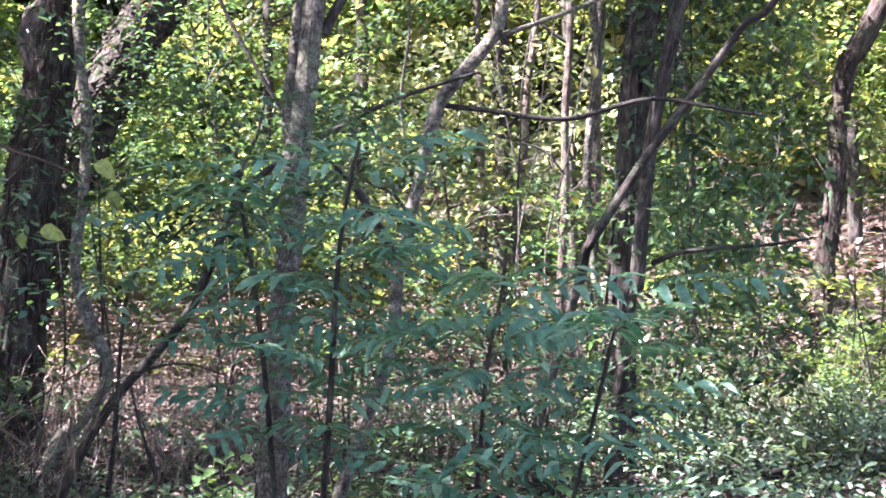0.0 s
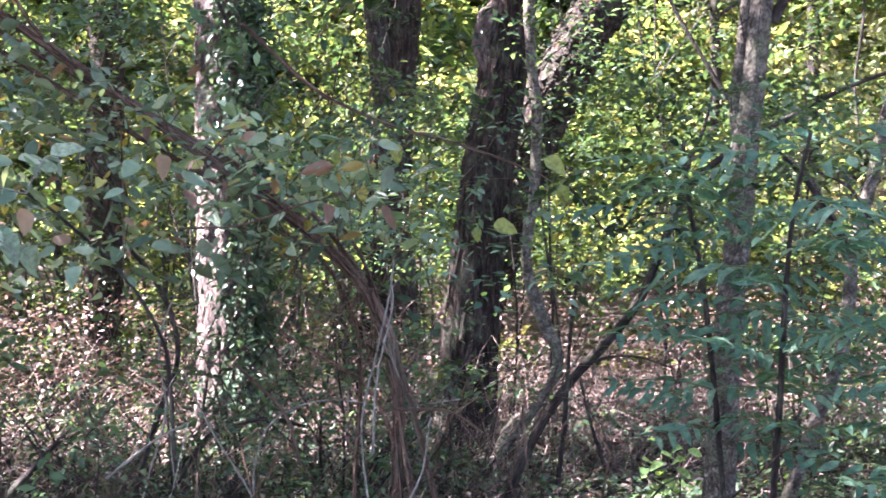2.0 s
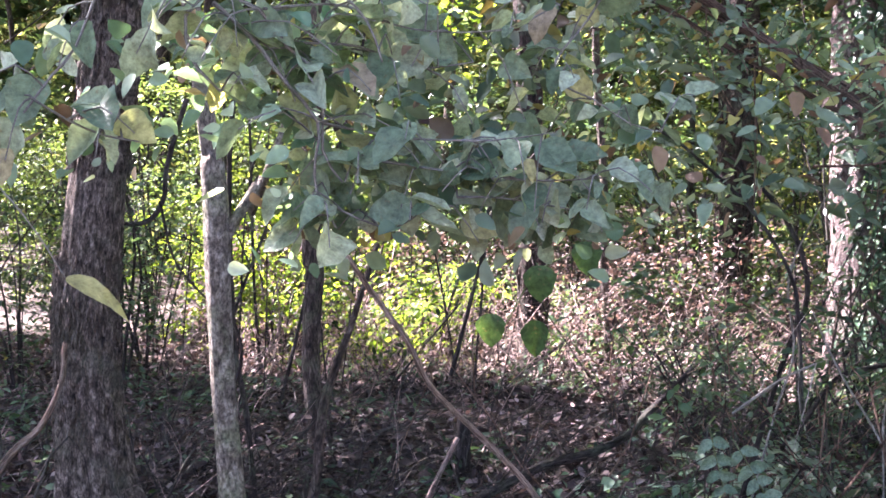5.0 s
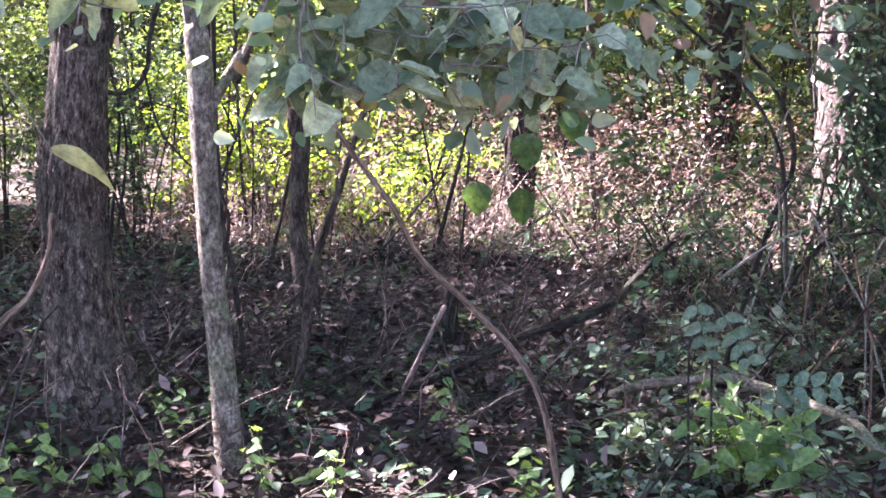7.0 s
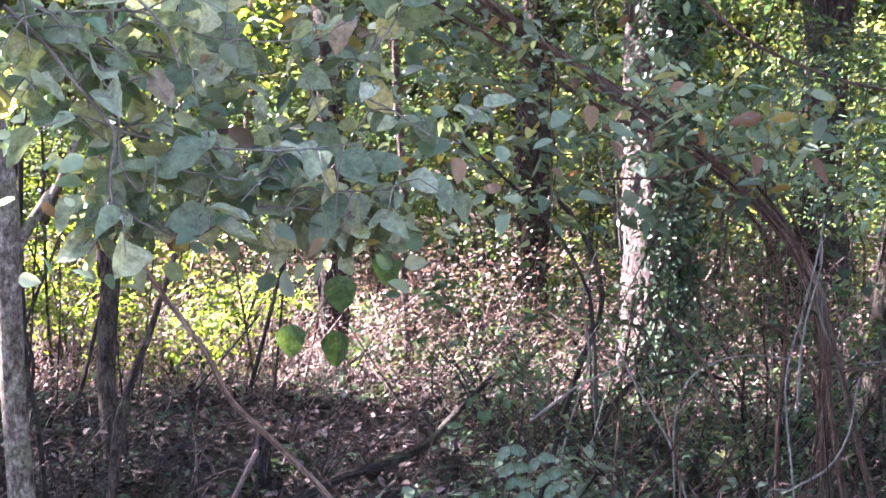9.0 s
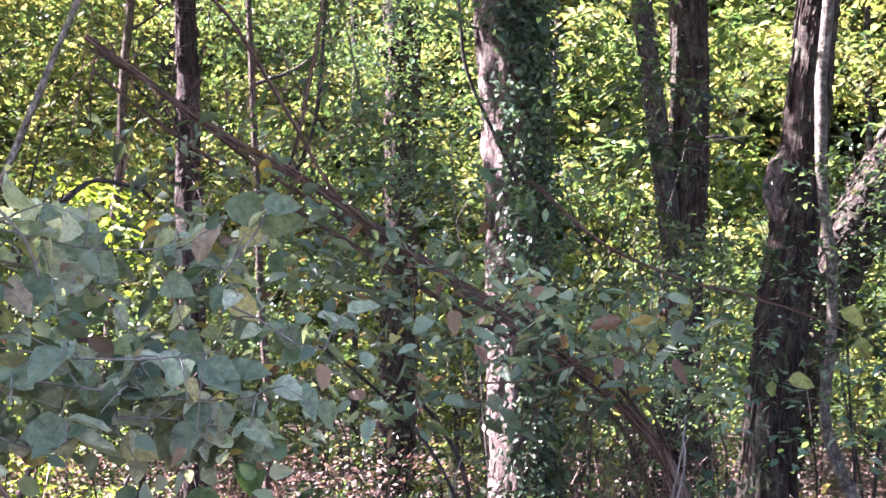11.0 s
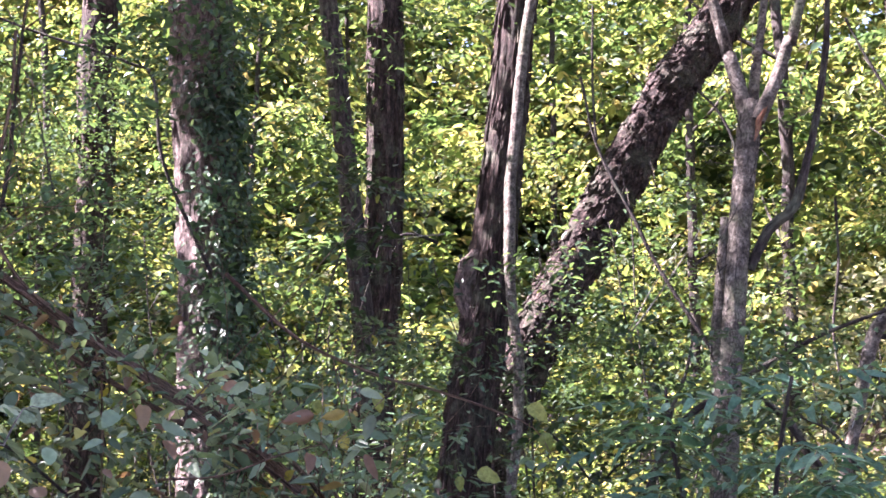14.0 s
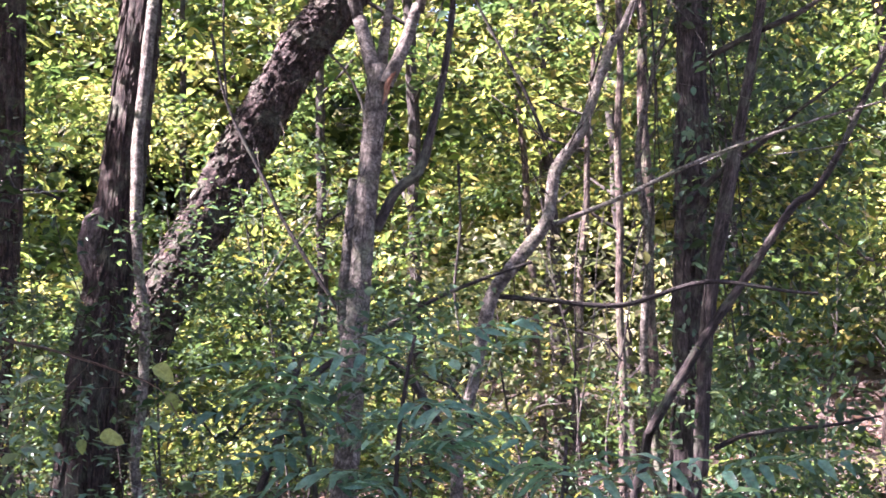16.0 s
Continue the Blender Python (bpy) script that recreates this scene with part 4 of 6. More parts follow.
slender_branch("thin pale bare vine stem in the tangle", BARK_BLEACHED, [(-3.93, 3.70, 0.73, .006), (-3.81, 3.82, 0.86, .005), (-3.73, 3.91, 0.92, .004)])
slender_branch("thin brown twig crossing before a trunk", BARK_BROWN, [(-3.61, 3.75, 1.62, .005), (-3.46, 3.88, 1.63, .004), (-3.31, 4.01, 1.70, .004), (-3.19, 4.11, 1.74, .003)])
slender_branch("bent brown stem in the tangle", BARK_BROWN, [(-3.74, 4.17, 1.12, .007), (-3.60, 4.29, 0.93, .008), (-3.55, 4.33, 0.74, .008)])
slender_branch("bent brown stem in the tangle", BARK_BROWN, [(-3.27, 4.55, 0.94, .007), (-3.10, 4.66, 0.93, .006), (-3.00, 4.73, 0.85, .004)])

t = thing("arching_shrub", "large shrub of arching shaggy brown stems", "shrub")
arches = []
arches.append([(-3.44, 4.92, -0.12, .026), (-3.48, 4.89, 0.53, .023), (-3.51, 4.87, 1.05, .022), (-3.58, 4.82, 1.32, .022), (-3.69, 4.73, 1.52, .022), (-3.83, 4.62, 1.72, .021), (-3.98, 4.49, 1.85, .021), (-4.22, 4.26, 2.06, .020), (-4.43, 4.05, 2.25, .019), (-4.64, 3.80, 2.48, .018), (-4.84, 3.55, 2.67, .016), (-4.99, 3.33, 2.85, .014), (-5.14, 3.09, 3.03, .013)])
arches.append([(-3.23, 5.12, -0.12, .020), (-3.39, 5.01, 0.53, .018), (-3.52, 4.92, 1.04, .018), (-3.58, 4.87, 1.31, .016), (-3.68, 4.80, 1.54, .016), (-3.82, 4.69, 1.75, .016), (-4.00, 4.54, 1.88, .017), (-4.42, 4.13, 2.19, .015), (-4.62, 3.91, 2.37, .014), (-4.81, 3.67, 2.58, .012), (-4.99, 3.42, 2.80, .011), (-5.19, 3.12, 3.00, .010)])
arches.append([(-3.69, 4.86, -0.12, .016), (-3.68, 4.86, 0.51, .014), (-3.67, 4.87, 0.90, .013), (-3.70, 4.85, 1.22, .013), (-3.80, 4.77, 1.49, .013), (-3.96, 4.64, 1.66, .014), (-4.08, 4.53, 1.81, .016), (-4.55, 4.06, 2.19, .014), (-4.84, 3.71, 2.46, .012), (-5.03, 3.45, 2.68, .011), (-5.20, 3.18, 2.92, .010)])
arches.append([(-3.27, 4.91, -0.12, .015), (-3.39, 4.83, 0.57, .014), (-3.47, 4.77, 1.05, .013), (-3.57, 4.70, 1.43, .012), (-3.85, 4.47, 1.76, .016), (-4.15, 4.19, 2.03, .014), (-4.37, 3.96, 2.26, .011), (-4.48, 3.84, 2.42, .011), (-4.57, 3.74, 2.69, .012), (-4.67, 3.61, 2.96, .012), (-4.76, 3.48, 3.16, .011), (-4.88, 3.32, 3.29, .009)])
arches.append([(-4.92, 3.77, 2.43, .012), (-4.83, 3.89, 2.56, .011), (-4.77, 3.96, 2.97, .011), (-4.73, 4.01, 3.27, .010), (-4.72, 4.02, 3.52, .009)])
arches.append([(-3.42, 4.93, -0.12, .016), (-3.48, 4.89, 0.53, .014), (-3.51, 4.87, 0.82, .012), (-3.58, 4.82, 1.00, .010), (-3.72, 4.71, 1.11, .009), (-3.86, 4.59, 1.22, .008)])
arches.append([(-3.37, 4.97, -0.12, .016), (-3.43, 4.92, 0.53, .014), (-3.47, 4.89, 0.91, .013), (-3.53, 4.85, 1.23, .012), (-3.63, 4.77, 1.54, .010), (-3.74, 4.69, 1.72, .009)])
for k, path in enumerate(arches):
    thick = 1.12 if k == 0 else 0.72
    part("stem", stem("stem", [(x, y, z, r * thick) for x, y, z, r in path], BARK_BROWN, 10, 0.05, 0.14, 0.018), t)
for path, n in zip(arches, (70, 50, 50, 50, 20, 20, 30)):
    twiggy(t, path, n, 1.1, 0.005, BARK_BROWN, -0.15)


def owner(name):
    return bpy.data.objects[name]


plates(owner("shagbark_tree"), SHAGBARK, 560, BARK_SHAGGY, (0.035, 0.5), 0.03)
plates(owner("sunlit_tree"), SUNLIT, 200, BARK_PALE, (0.07, 0.22), 0.015)
plates(owner("leaning_tree"), LEANING, 1700, BARK_PLATED, (0.06, 0.15), 0.035)
plates(owner("twin_tree"), TWIN, 260, BARK_SHAGGY, (0.04, 0.45), 0.02)
plates(owner("old_tree"), OLD, 2600, BARK_FISSURED, (0.022, 0.085), 0.014)
plates(owner("vine_clad_tree"), VINECLAD, 220, BARK_DARK, (0.05, 0.3), 0.02)
twiggy(owner("crooked_tree"), CROOKED, 90, 1.3, 0.006)
twiggy(owner("vine_clad_tree"), VINECLAD, 250, 1.6, 0.006, None, 0.1)
twiggy(owner("slender_tree"), SLENDER, 90, 1.6, 0.006)
twiggy(owner("shagbark_tree"), SHAGBARK, 36, 0.9, 0.006)
twiggy(owner("forked_tree"), FORKED, 60, 1.3, 0.005)
twiggy(owner("leaning_tree"), LEANING, 44, 1.3, 0.006)
twiggy(owner("twin_tree"), TWIN, 50, 1.5, 0.007)
twiggy(owner("sunlit_tree"), SUNLIT, 50, 1.4, 0.006)


# ---- leaves on and over the trees ----
def ivy(parent, path, n, size, side=None, spread=1.15, mat=None):
    """Leaves clinging to a stem; side: degrees to the left of +y towards which they keep, with half width."""
    p = spline(path, 0.1)
    i = rng.integers(0, len(p), n)
    a = rng.uniform(0, 360, n) if side is None else side[0] + rng.normal(0, side[1], n)
    o = polar(a, np.ones(n), 0 * a)
    r = p[i, 3:4] * rng.uniform(1.0, spread, (n, 1)) + rng.exponential(0.03, (n, 1))
    where = p[i, :3] + o * r + rng.normal(0, 0.04, (n, 3)) * [0, 0, 1]
    along = o * 0.5 + rng.normal(0, 0.5, (n, 3)) - [0, 0, 0.6]
    up = o + [0, 0, 0.7] + rng.normal(0, 0.3, (n, 3))
    part("ivy", leaf_mesh("ivy", where, along, up, rng.uniform(*size, n), MID, mat or GREEN_IVY), parent, "dark ivy leaves")


def hanging(parent, path, n):
    """Thin vine strands hanging down along a trunk."""
    p = spline(path, 0.1)
    p = p[p[:, 2] > 2.5]
    top = p[rng.integers(0, len(p), n), :3] + rng.normal(0, 0.16, (n, 3)) * [1, 1, 0]
    low = top + rng.normal(0, 0.2, (n, 3)) * [1, 1, 0] - np.stack([0 * top[:, 0], 0 * top[:, 0], np.minimum(rng.uniform(0.8, 4, n), top[:, 2] - 0.2)], -1)
    tagged(part("hanging_vine", strands("hanging_vine", top, low, rng.normal(0, 0.12, (n, 3)) * [1, 1, 0.2], rng.uniform(0.004, 0.012, n), BARK_DARK, 9), parent, "thin hanging vine stems"), kind="stuff")


# gaps kept in the added leaves overhead: what the sun reaches through each, and how wide it is
SUN_GAPS = [(-8.2, 8.75, z, r) for z, r in ((1.4, 1.4), (2.4, 1.3), (3.4, 0.9))]
SUN_GAPS += [(*polar(az, d, 0.4), 1.3) for az, d in ((31, 13.8), (28, 14.4), (24.5, 13.8), (20, 13.4), (16.6, 13), (12, 12.6), (5, 11.8), (0, 13))]
SUN_GAPS += [(*polar(az, d, 0.5), 1.3) for az, d in ((52.5, 13.6), (50, 13.4), (56, 13.8))]
SUN_GAPS += [(*polar(44.0, 5.2, 0.2), 0.7), (*polar(41.0, 5.0, 0.2), 0.6)]
SUN_GAPS += [(*polar(az, d, 1.2), 1.5) for az, d in ((65, 14.4), (63, 14.6), (58.5, 14.6))]


def shaded_only(c):
    """The points of c that leave the gaps overhead open."""
    way = np.array([-math.sin(sa) * math.cos(se), math.cos(sa) * math.cos(se), math.sin(se)])
    keep = np.ones(len(c), bool)
    for x, y, z, r in SUN_GAPS:
        q = c - np.array([x, y, z])
        run = q @ way
        keep &= (run < 0.8) | (np.linalg.norm(q - run[:, None] * way, axis=1) > r)
    return c[keep]


# Crowns stand above the view and serve to shade what is below.
def crown(parent, centre, radius, n, size=(0.14, 0.24)):
    c = rng.normal(0, 1, (n, 3))
    c *= (rng.random((n, 1)) ** 0.4) / np.linalg.norm(c, axis=1)[:, None]
    c = shaded_only(c * np.array(radius) + np.array(centre))
    part("crown", cloud(c, 45, (0.5, 0.5, 0.18), size, SMALL, GREEN_MID, "crown"), parent, "leafy green crown out of sight, giving shade")


rng = np.random.default_rng(11)
for ob in [o for o in scene.objects if o.parent is None and o.get("category") == "tree"]:
    if ob.name.startswith("sunlit_tree"):
        crown(ob, (-9.6, 9.0, 15.0), (2, 2, 1.5), 7)
        # ivy, spread further round to darken the trunk's shaded side
        ivy(ob, SUNLIT, 9500, (0.05, 0.1), (-100, 32), 1.3)
    elif ob.name.startswith("shagbark_tree"):
        crown(ob, (-4.8, 10.0, 14.0), (2.5, 2.5, 2), 20)
        ivy(ob, [q for q in SHAGBARK if q[2] < 3.0], 45, (0.04, 0.08))
    elif ob.name.startswith("old_tree"):
        crown(ob, (-7.5, 2.0, 10.0), (4.5, 4, 2.6), 100)
    elif ob.name.startswith("smooth_sapling"):
        crown(ob, (-5.5, 1.2, 6.6), (1.8, 1.6, 1.2), 22, (0.1, 0.16))
    elif ob.name.startswith("twin_tree"):
        crown(ob, (-9.9, 12.0, 14.5), (2, 2, 1.5), 7)
        # unseen lower crown, added to shade the leaning trunk
        crown(ob, (-9.6, 10.4, 9.4), (1.6, 1.6, 0.9), 16)
    elif ob.name.startswith("vine_clad_tree"):
        ivy(ob, VINECLAD, 900, (0.05, 0.09), None, 1.6)
        hanging(ob, VINECLAD, 46)
        # unseen crown set off the trunk, added for its shade
        crown(ob, (-4.2, 8.5, 8.2), (1.2, 1.0, 1.2), 12, (0.12, 0.2))
        n = 180
        a, e, d = rng.uniform(2.8, 8.8, n), rng.uniform(-4.5, 20, n), rng.uniform(9.6, 11.4, n)
        part("vine_leaves", cloud(polar(a, d, EYE + d * np.tan(np.radians(e))), 42, (0.26, 0.26, 0.12), (0.05, 0.1), MID, GREEN_MID, "vine_leaves", 0.5, 0.5), ob, "hanging curtain of dark green vine leaves")

# ---- far woods ----
def boughs(n, az, d, z, per, reach):
    """Centres of leaf sprays gathered into boughs, so that the mass has lumps and holes."""
    a, dd = rng.uniform(*az, n), rng.uniform(*d, n)
    c = np.repeat(polar(a, dd, rng.uniform(*z, n)), per, 0)
    c += rng.normal(0, 1, (n * per, 3)) * np.array([reach, reach, reach * 0.4])
    c[:, 2] = np.maximum(c[:, 2], 0.15) + ground_z(c[:, 0], c[:, 1]) * 0.8
    return c


def level(az, el, d, n):
    """Centres of sprays over a band of directions as seen from the clearing."""
    a, e, r = rng.uniform(*az, n), rng.uniform(*el, n), rng.uniform(*d, n)
    return polar(a, r, EYE + r * np.tan(np.radians(e)))


def thinned(c):
    """Leaves gaps where the sunlit bank shows between the trees."""
    az, el = np.degrees(np.arctan2(-c[:, 0], c[:, 1])), np.degrees(np.arctan2(c[:, 2] - EYE, np.hypot(c[:, 0], c[:, 1])))
    share = np.where((az > 8.5) & (az < 17.5) & (el > 1.5) & (el < 9.5), 0.7, 0.0)
    share = np.where((az > -4) & (az < 4.4) & (el > 0.2) & (el < 2.6), 0.9, share)
    share = np.where((az > 23.5) & (az < 32) & (el < 0.5), 0.9, share)
    k = np.maximum(c[:, 2] - ground_z(c[:, 0], c[:, 1]), 0) / math.tan(radians(SUN_EL))
    gx, gy = c[:, 0] + math.sin(sa) * k, c[:, 1] - math.cos(sa) * k
    az, d = np.degrees(np.arctan2(-gx, gy)), np.hypot(gx, gy)
    share = np.where((az > -4) & (az < 4.0) & (d > 23) & (d < 32), 0.85, share)
    share = np.where((az > 7) & (az < 18) & (d > 16.5) & (d < 25), 0.6, share)
    return shaded_only(c[rng.random(len(c)) > share])


def build_woods():
    global rng
    c = np.vstack([boughs(120, (-16, 50), (17, 25), (0, 12), 12, 0.7), boughs(36, (14, 36), (16.5, 22), (0, 3.5), 10, 0.8), boughs(90, (50, 80), (19, 30), (0, 11), 10, 1.1)])
    c = thinned(c)
    pick = rng.random(len(c))
    # Bright, mid and dark leaf colours paint lit and dim patches into the mass.
    for low, high, mat, look_of in ((0, 0.58, GREEN_FAR, "sunlit-toned yellow-green"), (0.58, 0.86, GREEN_WOOD, "fresh green"), (0.86, 1, GREEN_MID, "dark green")):
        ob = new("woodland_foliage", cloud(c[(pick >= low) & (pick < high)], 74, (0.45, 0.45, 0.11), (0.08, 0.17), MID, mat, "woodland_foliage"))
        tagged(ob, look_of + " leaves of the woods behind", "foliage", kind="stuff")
    # Thicket added so its pale leaves make the bright area between trunks.
    c = level((9, 20), (1.0, 9), (15.2, 17), 84)
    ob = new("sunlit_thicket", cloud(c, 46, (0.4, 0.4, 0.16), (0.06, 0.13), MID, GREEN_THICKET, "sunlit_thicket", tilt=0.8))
    tagged(ob, "thicket paled as if backlit between the trunks", "foliage", kind="stuff")
    c = thinned(boughs(700, (-22, 88), (26, 50), (0, 21), 10, 1.3))
    pick = np.repeat(rng.random(len(c) // 10 + 1), 10)[: len(c)]
    # Same mix farther off: lit and dimmer foliage by colour.
    for low, high, mat, look_of in ((0, 0.62, GREEN_FAR, "yellow-green"), (0.62, 1, GREEN_WOOD, "green")):
        ob = new("distant_foliage", cloud(c[(pick >= low) & (pick < high)], 52, (0.8, 0.8, 0.25), (0.18, 0.34), MID, mat, "distant_foliage", tilt=0.9))
        tagged(ob, "distant " + look_of + " leaves closing the woods", "foliage", kind="stuff")
    c = np.vstack([boughs(640, (-30, 96), (52, 70), (0, 34), 9, 2.4), boughs(560, (-10, 80), (54, 68), (0, 15), 9, 2.2)])
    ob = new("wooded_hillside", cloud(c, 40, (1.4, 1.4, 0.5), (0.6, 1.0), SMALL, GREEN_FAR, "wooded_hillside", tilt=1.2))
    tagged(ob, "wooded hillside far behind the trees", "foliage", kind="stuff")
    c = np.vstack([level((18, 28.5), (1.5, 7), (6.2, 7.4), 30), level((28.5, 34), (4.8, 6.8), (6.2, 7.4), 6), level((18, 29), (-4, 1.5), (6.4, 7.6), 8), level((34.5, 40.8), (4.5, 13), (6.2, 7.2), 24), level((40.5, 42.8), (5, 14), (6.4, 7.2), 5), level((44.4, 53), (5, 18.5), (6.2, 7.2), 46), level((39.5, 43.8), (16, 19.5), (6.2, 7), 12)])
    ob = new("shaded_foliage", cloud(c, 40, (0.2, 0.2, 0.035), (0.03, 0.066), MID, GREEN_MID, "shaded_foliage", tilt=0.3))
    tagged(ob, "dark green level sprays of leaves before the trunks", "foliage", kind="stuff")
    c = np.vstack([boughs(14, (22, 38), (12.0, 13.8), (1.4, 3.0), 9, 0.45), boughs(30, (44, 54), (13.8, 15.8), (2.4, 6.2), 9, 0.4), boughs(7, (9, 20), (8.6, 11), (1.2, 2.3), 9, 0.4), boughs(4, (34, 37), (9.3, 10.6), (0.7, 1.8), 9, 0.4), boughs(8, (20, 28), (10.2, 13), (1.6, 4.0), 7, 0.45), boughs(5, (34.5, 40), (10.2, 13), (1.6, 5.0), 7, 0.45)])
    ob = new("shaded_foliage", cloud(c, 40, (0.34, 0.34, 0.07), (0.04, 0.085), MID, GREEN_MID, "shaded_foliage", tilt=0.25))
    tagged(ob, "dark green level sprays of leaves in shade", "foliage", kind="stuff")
    # Large pale leaves added so that the bank reads as bright sun.
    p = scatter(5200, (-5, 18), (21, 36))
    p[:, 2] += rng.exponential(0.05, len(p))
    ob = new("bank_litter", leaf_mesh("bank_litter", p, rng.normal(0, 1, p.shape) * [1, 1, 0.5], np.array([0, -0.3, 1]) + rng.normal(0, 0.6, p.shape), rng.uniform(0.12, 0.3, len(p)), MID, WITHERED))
    tagged(ob, "pale dead leaves giving the bank a sunlit look", "leaf litter", kind="stuff")
    # Glow of sun through leaves, helped by their bright colour.
    ob = new("sunlit_spray", cloud(level((57.8, 60.6), (5.8, 9.2), (15, 17), 14), 44, (0.3, 0.3, 0.14), (0.07, 0.14), MID, GREEN_SUN_TINT, "sunlit_spray", tilt=0.8))
    tagged(ob, "leaves in bright yellow-green as if lit through", "foliage", kind="stuff")
    c = level((33, 51), (-8, -0.5), (5.8, 7.6), 60)
    c[:, 2] = np.maximum(c[:, 2], 0.15)
    ob = new("tangle_foliage", cloud(c, 20, (0.16, 0.16, 0.06), (0.03, 0.065), MID, GREEN_MID, "tangle_foliage", tilt=0.5))
    tagged(ob, "dull green leaves scattered through the tangle", "foliage", kind="stuff")
    # high leaves added out of view to shade the woods, with gaps for the sun
    c = shaded_only(boughs(18, (-40, 62), (14, 30), (12.5, 16), 11, 1.2))
    ob = new("unseen_shade_roof", cloud(c, 44, (0.9, 0.9, 0.3), (0.26, 0.44), SMALL, GREEN_FAR, "unseen_shade_roof"))
    tagged(ob, "unseen high leaves added to shade the woods, with gaps", "foliage", kind="stuff")
    # canopy added on the sunny side, out of sight, to shade the foreground, open in places
    rng = np.random.default_rng(31)
    n = 3400
    x, y, z = rng.uniform(-34, -4, n), rng.uniform(-18, 12, n), rng.uniform(7.0, 15.0, n)
    k = z / math.tan(radians(SUN_EL))
    gx, gy = x + math.sin(sa) * k, y - math.cos(sa) * k
    d, az = np.hypot(gx, gy), np.degrees(np.arctan2(-gx, gy))
    open_share = np.full(n, 0.997)
    open_share[(d < 15) & (az >= 37) & (az < 52)] = 0.92
    open_share[(d < 12.4) & (d > 10.6) & (az > 20) & (az < 29)] = 0.2
    open_share[(d < 14.2) & (d > 12.3) & (az > 24) & (az < 34)] = 0.8
    open_share[(d < 10.4) & (az > 3) & (az <= 24)] = 0.75
    open_share[(d < 10.3) & (az >= 31) & (az < 37)] = 0.4
    open_share[(d < np.where(az > 42, np.where(az > 57, 11.8, 10.6), np.where((az > 8) & (az < 28), 7.7, 9.4))) & (az > 3)] = 0.06
    open_share[(d < 8.4) & (az > -20) & (az < 8)] = 0.12
    open_share[(d < 5.6) & (d > 4.7) & (az > 34) & (az < 54)] = 0.7
    open_share[(d > 4.3) & (d < 5.7) & (az > 54) & (az < 76)] = 0.5
    open_share[(d < 3.7) & (az > 8)] = 0.25
    open_share[(d < 2.8) & (az > 8)] = 0.2
    open_share[(d > 12.8) & (d < 17) & (az > -24) & (az < -5)] = 0.2
    open_share[(d > 12.8) & (d < 15.5) & (az > 4) & (az < 14)] = 0.5
    open_share[(d > 8.4) & (d < 10.6) & (az > 28) & (az < 36)] = 0.7
    open_share[(d > 9.3) & (d < 11) & (az > -5) & (az < 6)] = 0.8
    open_share[(d > 12.8) & (d < 18) & (az > 13) & (az < 35)] = 1.0
    open_share[(d > 10) & (d < 12.8) & (az > 15) & (az < 28.5)] = 0.05
    open_share[(d > 10.6) & (d < 13) & (az > 29.5) & (az < 37)] = 1.0
    open_share[(d > 13.5) & (d < 17.5) & (az > 33) & (az < 47)] = 0.25
    open_share[(d > 11.2) & (d < 18) & (az > 1) & (az < 15)] = 1.0
    open_share[(d < 16) & (d > 6) & (az > 68)] = 0.15
    open_share[(d < 10.5) & (d > 8.4) & (az > 0) & (az < 8)] = 0.97
    open_share[(d < 13) & (d > 10) & (az > -14) & (az < 0)] = 0.1
    open_share[(d > 7.5) & (d < 10.2) & (az > 0) & (az < 20)] = 0.5
    open_share[(d > 6) & (d < 10.3) & (az > 29) & (az < 42)] = 0.08
    open_share[(d > 6.3) & (d < 12) & (az > 38) & (az < 49)] = 0.1
    keep = (rng.random(n) > open_share) & ((np.degrees(np.arctan2(-x, y)) > 78) | (z - EYE > 0.5 * np.hypot(x, y)))
    c = np.stack([x, y, z], -1)[keep]
    n = 400
    c = shaded_only(c)
    # more unseen leaves to the right and behind, added to dim the skylight
    c = np.vstack([c, np.stack([rng.uniform(-3.5, 17, n), rng.uniform(-15, 15, n), rng.uniform(8.5, 14, n)], -1)])
    ob = new("unseen_shade_canopy", cloud(c, 80, (0.75, 0.75, 0.25), (0.18, 0.32), SMALL, GREEN_MID, "unseen_shade_canopy"))
    tagged(ob, "unseen leafy canopy added to shade the clearing", "foliage", kind="stuff")

rng = np.random.default_rng(12)

build_woods()

for k in range(20):
    a, d = -14 + 92 * (k + rng.random()) / 20, rng.uniform(17, 30)
    x, y, z = polar(np.array([a]), np.array([d]), np.array([0.0]))[0]
    z = float(ground_z(x, y))
    r, lx, ly = rng.uniform(0.04, 0.13), rng.normal(0, 0.5), rng.normal(0, 0.5)
    t = thing("far_tree", "slim dark tree standing deep in the woods", "tree", "far trees in the woods", at=(x, y, z))
    part("trunk", stem("trunk", [(0, 0, -0.2, r * 1.2), (lx * 0.3, ly * 0.3, 3.5, r), (lx * 0.5, ly, 7, r * 0.9), (lx * 1.5, ly, 12, r * 0.6)], BARK_DARK, 10, 0.3, 0.08, 0.015), t)
    for j in range(3):
        h, b, q = rng.uniform(2.5, 8), rng.uniform(0, 6.28), rng.uniform(0.8, 2)
        o = np.array([lx * 0.1 * h / 2, ly * h / 7, h])
        part("limb", stem("limb", [(*o, r * 0.4), (*(o + [math.cos(b) * q * 0.5, math.sin(b) * q * 0.5, q * 0.35]), r * 0.3), (*(o + [math.cos(b) * q, math.sin(b) * q, q * 0.9]), 0.008)], BARK_DARK, 6, 0.2, 0.05, 0.02), t)


